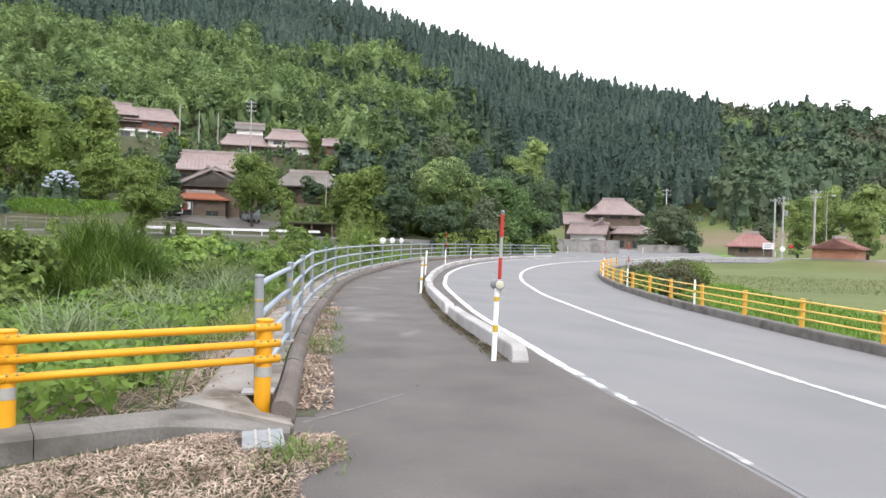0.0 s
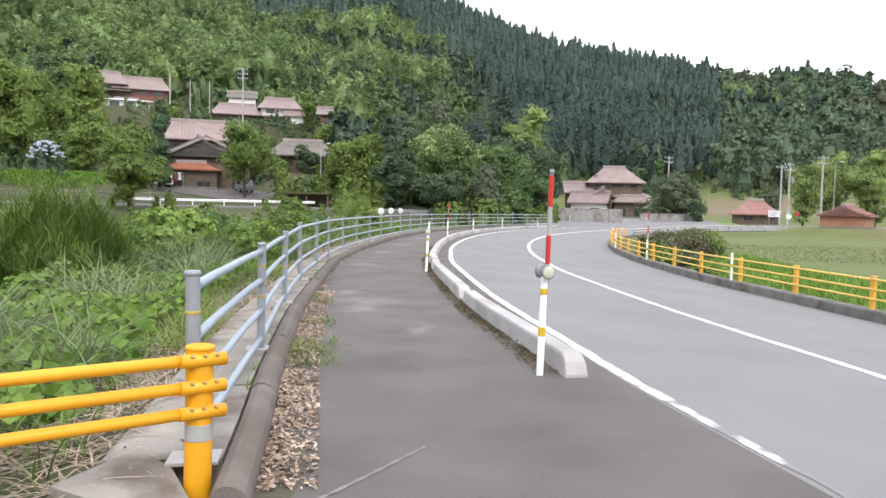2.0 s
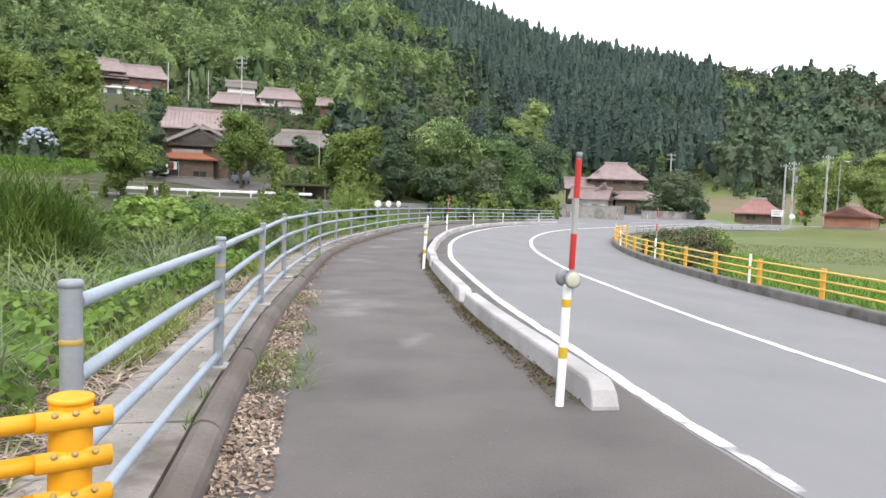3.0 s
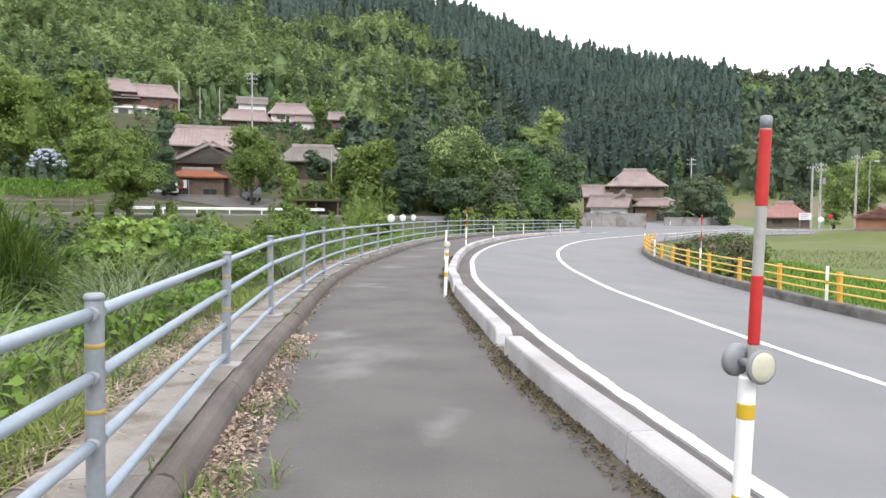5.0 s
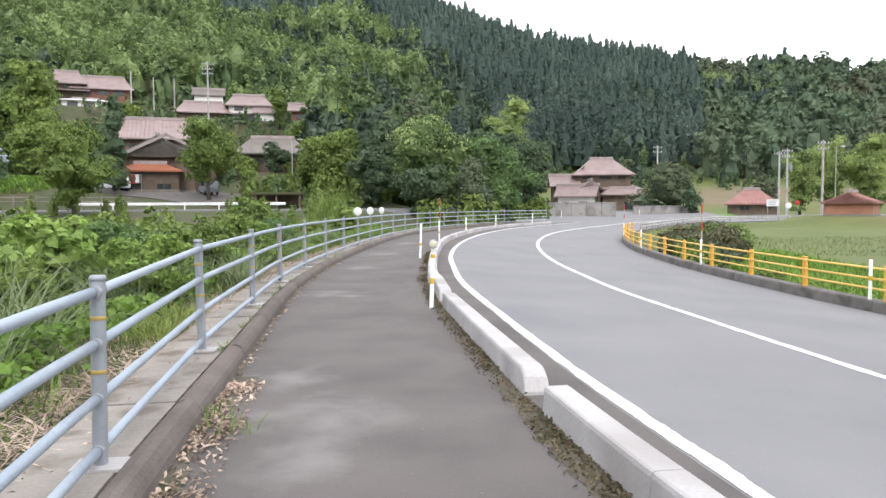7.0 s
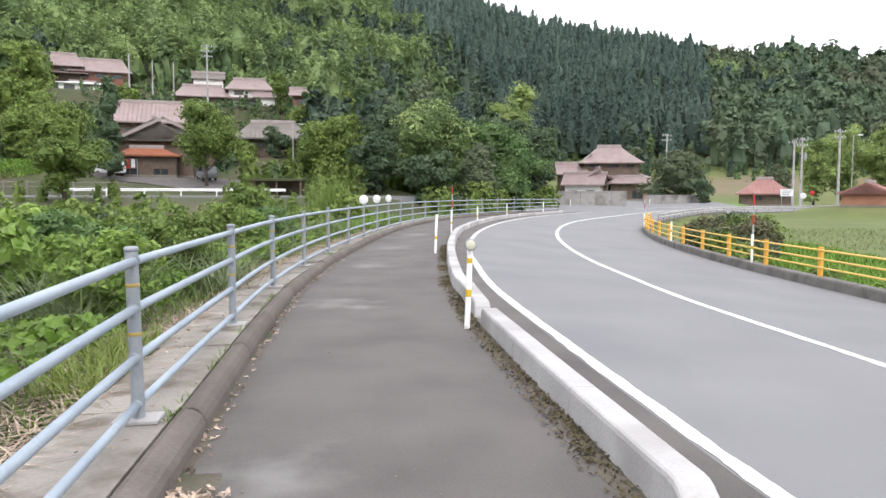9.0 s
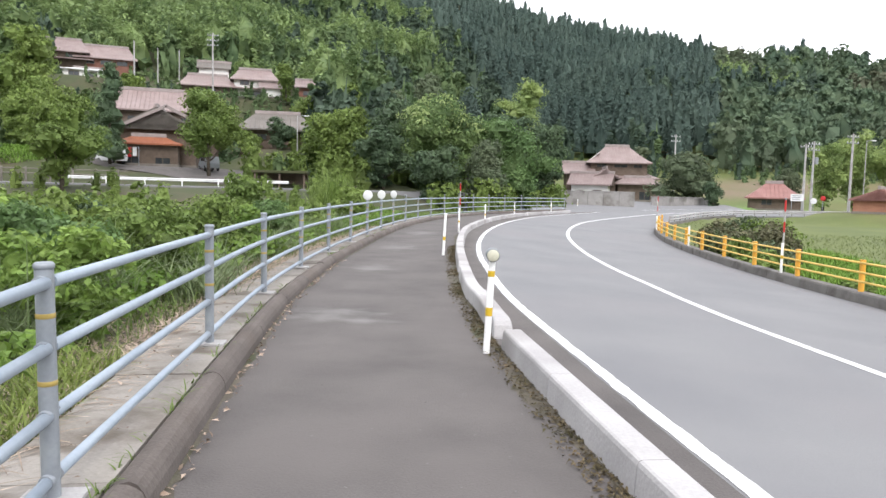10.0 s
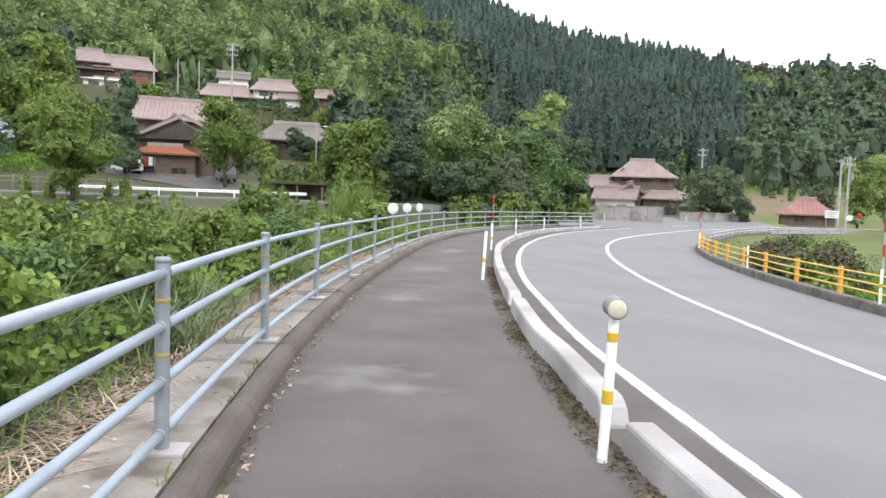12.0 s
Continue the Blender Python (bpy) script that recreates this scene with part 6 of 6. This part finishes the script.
# thicket that fills the valley floor
th = []
for k in range(420):
    yy, oo = u.uniform(-4, 66), 11 + 34 * u.uniform(0, 1) ** 1.1
    ln = KERB_LONG[np.argmin(np.abs(KERB_LONG[:, 1] - yy))]
    x, y = ln[0] - oo, yy + oo * 0.15
    dd = math.hypot(x, y - 5)
    if math.hypot(x + 30, y - 64) < 4 or dd < 14 or abs(seg_dist(np.array([x]), np.array([y]), LANE)[0]) < 7.0:
        continue
    gz = float(ground_z(x, y))
    s = u.uniform(0.24, 0.36) * min(1.0, max(0.55, (1.25 - gz) / 3.2))
    th.append((x, y, gz - 0.2, s))
plant("thicket", th, [broad_form(np.random.default_rng(90 + i), 9.0, 9.0, 170, 0.85) for i in range(5)], M["leaf"], "dense green thicket of shrubs on the valley floor")

# hydrangea and field by the lane
hy = bush("hydrangea", -56.6, 76.2, 8.2, 3.8, "leaf_dark", "hydrangea bush with pale blue-white flower heads", 1400, 0.2, 9, group="flowering bushes")
hg = np.random.default_rng(8)
for k in range(64):
    a, e_ = hg.uniform(-2.6, 0.4), hg.uniform(0.1, 1.3)
    c = (1.9 * math.cos(e_) * math.cos(a), 1.9 * math.cos(e_) * math.sin(a), 1.5 + 2.3 * math.sin(e_))
    part("flower_head", np_mesh("flower_head", *core(hg, (0, 0, 0), (0.2, 0.2, 0.15), 8, 5, 0.1), M["flower"]), None, hy, m=Matrix.Translation(c))

k = 16000
p = np.c_[u.uniform(-62, -44, k), u.uniform(66, 82, k)]
p = p[(np.hypot(p[:, 0] + 54, p[:, 1] - 74.5) < 6.8) & (np.abs(seg_dist(p[:, 0], p[:, 1], LANE)) > 4.5)]
stuff("crop_rows", blades(u, np.c_[p, ground_z(p[:, 0], p[:, 1])], 0.5, 0.1, 0.4, 0.6, 2), M["paddy"], "bright green crop in a small field by the lane", "crop")

# ---- fields inside the bend ----
EL = EDGE[(EDGE[:, 1] > 2) & (EDGE[:, 1] < 58)]
far = np.linspace(0, 1, len(EL))
ra, rb = offset(EL, RIGHT + 4.6), offset(EL, RIGHT + 14.0 - 5.0 * far)
k = 14000
i, w_ = u.integers(0, len(EL), k), u.uniform(0, 1, k)[:, None]
p = ra[i] * (1 - w_) + rb[i] * w_ + u.normal(0, 0.12, (k, 2))
stuff("rice", blades(u, np.c_[p, ground_z(p[:, 0], p[:, 1]) - 0.02], 0.5, 0.06, 0.35, 0.4, 2), M["paddy"], "bright green rice plants in the paddy", "rice")
k = 30000
px, py = u.uniform(4, 40, k), u.uniform(8, 75, k)
e_ = seg_dist(px, py, EDGE)
keep = (e_ > RIGHT + 0.5) & ((e_ < RIGHT + 3.4) | (py > 52))
p = np.c_[px, py][keep]
stuff("meadow_grass", blades(u, np.c_[p, ground_z(p[:, 0], p[:, 1]) - 0.02], 0.2, 0.03, 0.4, 0.6, 2), M["meadow"], "short olive green meadow grass on the banks", "grass")
for x, y, top, w, mt in ((5.7, 36.5, -0.35, 2.4, "leaf"), (5.9, 40.0, -0.15, 3.0, "leaf"), (6.6, 40.5, -0.25, 3.4, "leaf_dull"), (6.4, 44.5, 0.0, 3.6, "leaf_brown"), (8.0, 45.5, 0.1, 4.4, "leaf_brown"), (7.6, 50.0, 0.15, 4.4, "leaf_brown"), (10.0, 50.5, 0.1, 4.8, "leaf"), (9.6, 55.5, 0.2, 5.0, "leaf_dull"), (6.6, 31.5, -0.6, 1.8, "leaf"), (7.0, 28.2, -0.65, 1.5, "kudzu_bright")):
    bush("bush", x, y, top, w, mt, "low spreading bush behind the yellow fence", 1800, 0.16, 11, group="bushes inside the bend")

# pale fence beyond the yellow one
YW = cut(YR, yr_stop + 2.2, yr_stop + 62, 0.5)
pf = empty("white_fence", pose(float(YW[0][0]), float(YW[0][1]), zk + 0.19), "low pale guard fence along the bend", "fence")
tr_ = pf.matrix_basis.translation
for x, y, b in along(YW, 2.6):
    part("post", tubed([(x - tr_.x, y - tr_.y, -0.1), (x - tr_.x, y - tr_.y, 0.5)], 0.06, 8), M["concrete"], pf)
for z_ in (0.2, 0.4):
    part("rail", tubed([(q[0] - tr_.x, q[1] - tr_.y, z_) for q in YW[::4]], 0.06, 8), M["concrete"], pf)


# ---- litter, moss and stains ----
def scatter(name, p, z, size, aspect, material, label, tilt=0.3):
    nrm = np.tile(np.array([0, 0, 1.0]), (len(p), 1))
    return stuff(name, leaf_quads(u, np.c_[p, z + np.abs(u.normal(0, 0.008, len(p)))], nrm, size, aspect, tilt), material, label, "litter")


def near_line(line, count, s0, s1, o0, o1, pw=1.0):
    c = cut(line, s0, s1, 0.1)
    i = u.integers(0, len(c), count)
    t = np.gradient(c, axis=0)
    t /= np.linalg.norm(t, axis=1)[:, None]
    o = o0 + (o1 - o0) * u.uniform(0, 1, count) ** pw
    return c[i] + np.c_[t[i, 1], -t[i, 0]] * o[:, None] + t[i] * u.uniform(-0.06, 0.06, (count, 1))


p = near_line(KERB, 5600, 0.35, 9.0, 0.005, 0.3, 1.6)
p = p[wob(p[:, 0], p[:, 1], 2.2, 1.0) + u.normal(0, 0.5, len(p)) > -0.5]
scatter("leaf_litter", p, 0.012, 0.046, 0.5, M["dry"], "dry brown leaves along the walkway kerb", 0.45)
p = near_line(KERB, 260, 9.0, 22, 0.01, 0.12, 2.0)
scatter("leaf_litter", p, 0.012, 0.05, 0.45, M["dry"], "dry brown leaves along the walkway kerb", 0.4)
p = near_line(BLOCK, 11000, 0.3, 24, -0.24, 0.0, 0.5)
p = p[wob(p[:, 0], p[:, 1], 1.3, 3.0) + wob(p[:, 0], p[:, 1], 5.0, 1.0) * 0.5 + u.normal(0, 0.5, len(p)) > -0.4]
scatter("leaf_litter", p, 0.01, 0.032, 0.5, M["moss_litter"], "dark leaf litter and moss beside the kerb blocks", 0.4)
k = 20000
q = u.uniform(0, 1, (k, 2))
c0, c1, c2, c3 = np.array((-2.4, 0.9)), np.array((-0.5, 3.66)), np.array((0.48, 3.95)), np.array((1.55, 0.7))
p = (c0 * (1 - q[:, :1]) + c1 * q[:, :1]) * (1 - q[:, 1:]) + (c3 * (1 - q[:, :1]) + c2 * q[:, :1]) * q[:, 1:]
p = p[(q[:, 1] < 0.93 + 0.09 * wob(p[:, 0], p[:, 1], 3.0, 1.0))]
p = p[(np.hypot(p[:, 0] + 0.01, (p[:, 1] - 3.66) * 0.8) > 0.19) | (u.uniform(0, 1, len(p)) < 0.04)]
scatter("straw_litter", p, np.maximum(ground_z(p[:, 0], p[:, 1]), 0.0) + 0.004, 0.062, 0.14, M["dry"], "pale straw and dry stalks on the ground", 0.5)
p = near_line(KERB, 700, 3.2, 8.8, 0.0, 0.45, 1.2)
p = p[wob(p[:, 0], p[:, 1], 1.4, 0.5) > 0.0]
stuff("weeds", blades(u, np.c_[p, np.zeros(len(p))], 0.17, 0.008, 0.6, 0.8, 3), M["grass"], "sparse green weeds at the walkway's edge", "weeds")
k = u.normal(0, 1, (160, 2)) * np.array([0.14, 0.16]) + np.array((0.32, 3.35))
stuff("weeds", blades(u, np.c_[k, np.zeros(len(k))], 0.13, 0.008, 0.6, 0.8, 3), M["grass"], "small green weeds in the straw", "weeds")


def dirt_strip(line, s0, s1, side, w0, w1, label):
    """A ragged thin layer of soil along a kerb foot."""
    c = cut(line, s0, s1, 0.08)
    r_ = np.random.default_rng(int(s1 * 10))
    q = np.arange(len(c)) * 0.08
    w = w0 + (w1 - w0) * (0.5 + 0.5 * np.sin(q * 1.7 + 2 * np.sin(q * 0.61))) + r_.normal(0, 0.015, len(c))
    v = np.vstack([np.c_[c, np.full(len(c), 0.007)], np.c_[offset(c, side * np.maximum(w, 0.01)), np.full(len(c), 0.0045)]])
    k_ = len(c)
    tagged(part("dirt", np_mesh("dirt", v, [(i, k_ + i, k_ + i + 1, i + 1) if side > 0 else (i, i + 1, k_ + i + 1, k_ + i) for i in range(k_ - 1)], M["dirt"]), None), label, "dirt", kind="structure")


dirt_strip(BLOCK, 0.2, 45, -1, 0.05, 0.19, "dark mossy soil along the kerb blocks")
dirt_strip(KERB, 0.1, 9.3, 1, 0.06, 0.22, "brown soil along the walkway kerb")
dirt_strip(KERB, 9.3, 45, 1, 0.015, 0.05, "thin brown soil along the walkway kerb")
seam = setting("seam", "pale worn seams across the walkway asphalt", "seam")
for pts, w in ((((0.06, 4.2), (0.22, 4.56), (0.39, 4.98), (0.57, 5.46)), 0.013), (((-0.35, 13.75), (-0.2, 13.2), (-0.15, 12.8)), 0.01)):
    ln = spline(pts, 0.05)
    wv = w * (1 + 0.5 * np.sin(np.arange(len(ln)) * 1.9))
    v = np.vstack([np.c_[offset(ln, -wv), np.full(len(ln), 0.0055)], np.c_[offset(ln, wv), np.full(len(ln), 0.0055)]])
    k_ = len(ln)
    part("seam_line", np_mesh("seam_line", v, [(i, k_ + i, k_ + i + 1, i + 1) for i in range(k_ - 1)], M["patch"]), None, seam)
# weeds, stalks and grit on the concrete strip and walkway
p = near_line(KERB, 2200, 0.2, 34, -1.0, -0.78, 1.0)
stuff("dry_grass", blades(u, np.c_[p, np.full(len(p), 0.1)], 0.22, 0.01, 0.9, 1.2, 3, 0.35), M["dry"], "dry stalks hanging over the concrete strip", "dry grass")
p = near_line(KERB, 3400, 2.6, 12.5, -1.4, -0.84, 0.7)
p = p[wob(p[:, 0], p[:, 1], 0.55, 2.0) + 0.4 * wob(p[:, 0], p[:, 1], 2.1, 4.0) > 0.05]
stuff("grass", blades(u, np.c_[p, np.full(len(p), 0.04)], 0.3, 0.009, 0.45, 0.6, 3), M["bright_grass"], "bright young grass along the edge of the concrete strip", "grass")
p = near_line(KERB, 900, 0.5, 34, -0.21, -0.18, 1.0)
p = p[wob(p[:, 0], p[:, 1], 1.9, 2.0) > 0.15]
stuff("weeds", blades(u, np.c_[p, np.full(len(p), 0.11)], 0.1, 0.007, 0.6, 0.9, 3), M["grass"], "tiny weeds in the joint behind the kerb", "weeds")
p = near_line(KERB, 700, 0.2, 40, -0.75, -0.3, 1.0)
scatter("leaf_litter", p, 0.133, 0.04, 0.45, M["dry"], "scattered dry leaves on the concrete strip", 0.3)
p = near_line(KERB, 420, 0.2, 30, 0.2, 2.2, 1.0)
scatter("grit", p, 0.006, 0.016, 0.8, M["patch"], "pale grit scattered over the walkway", 0.2)
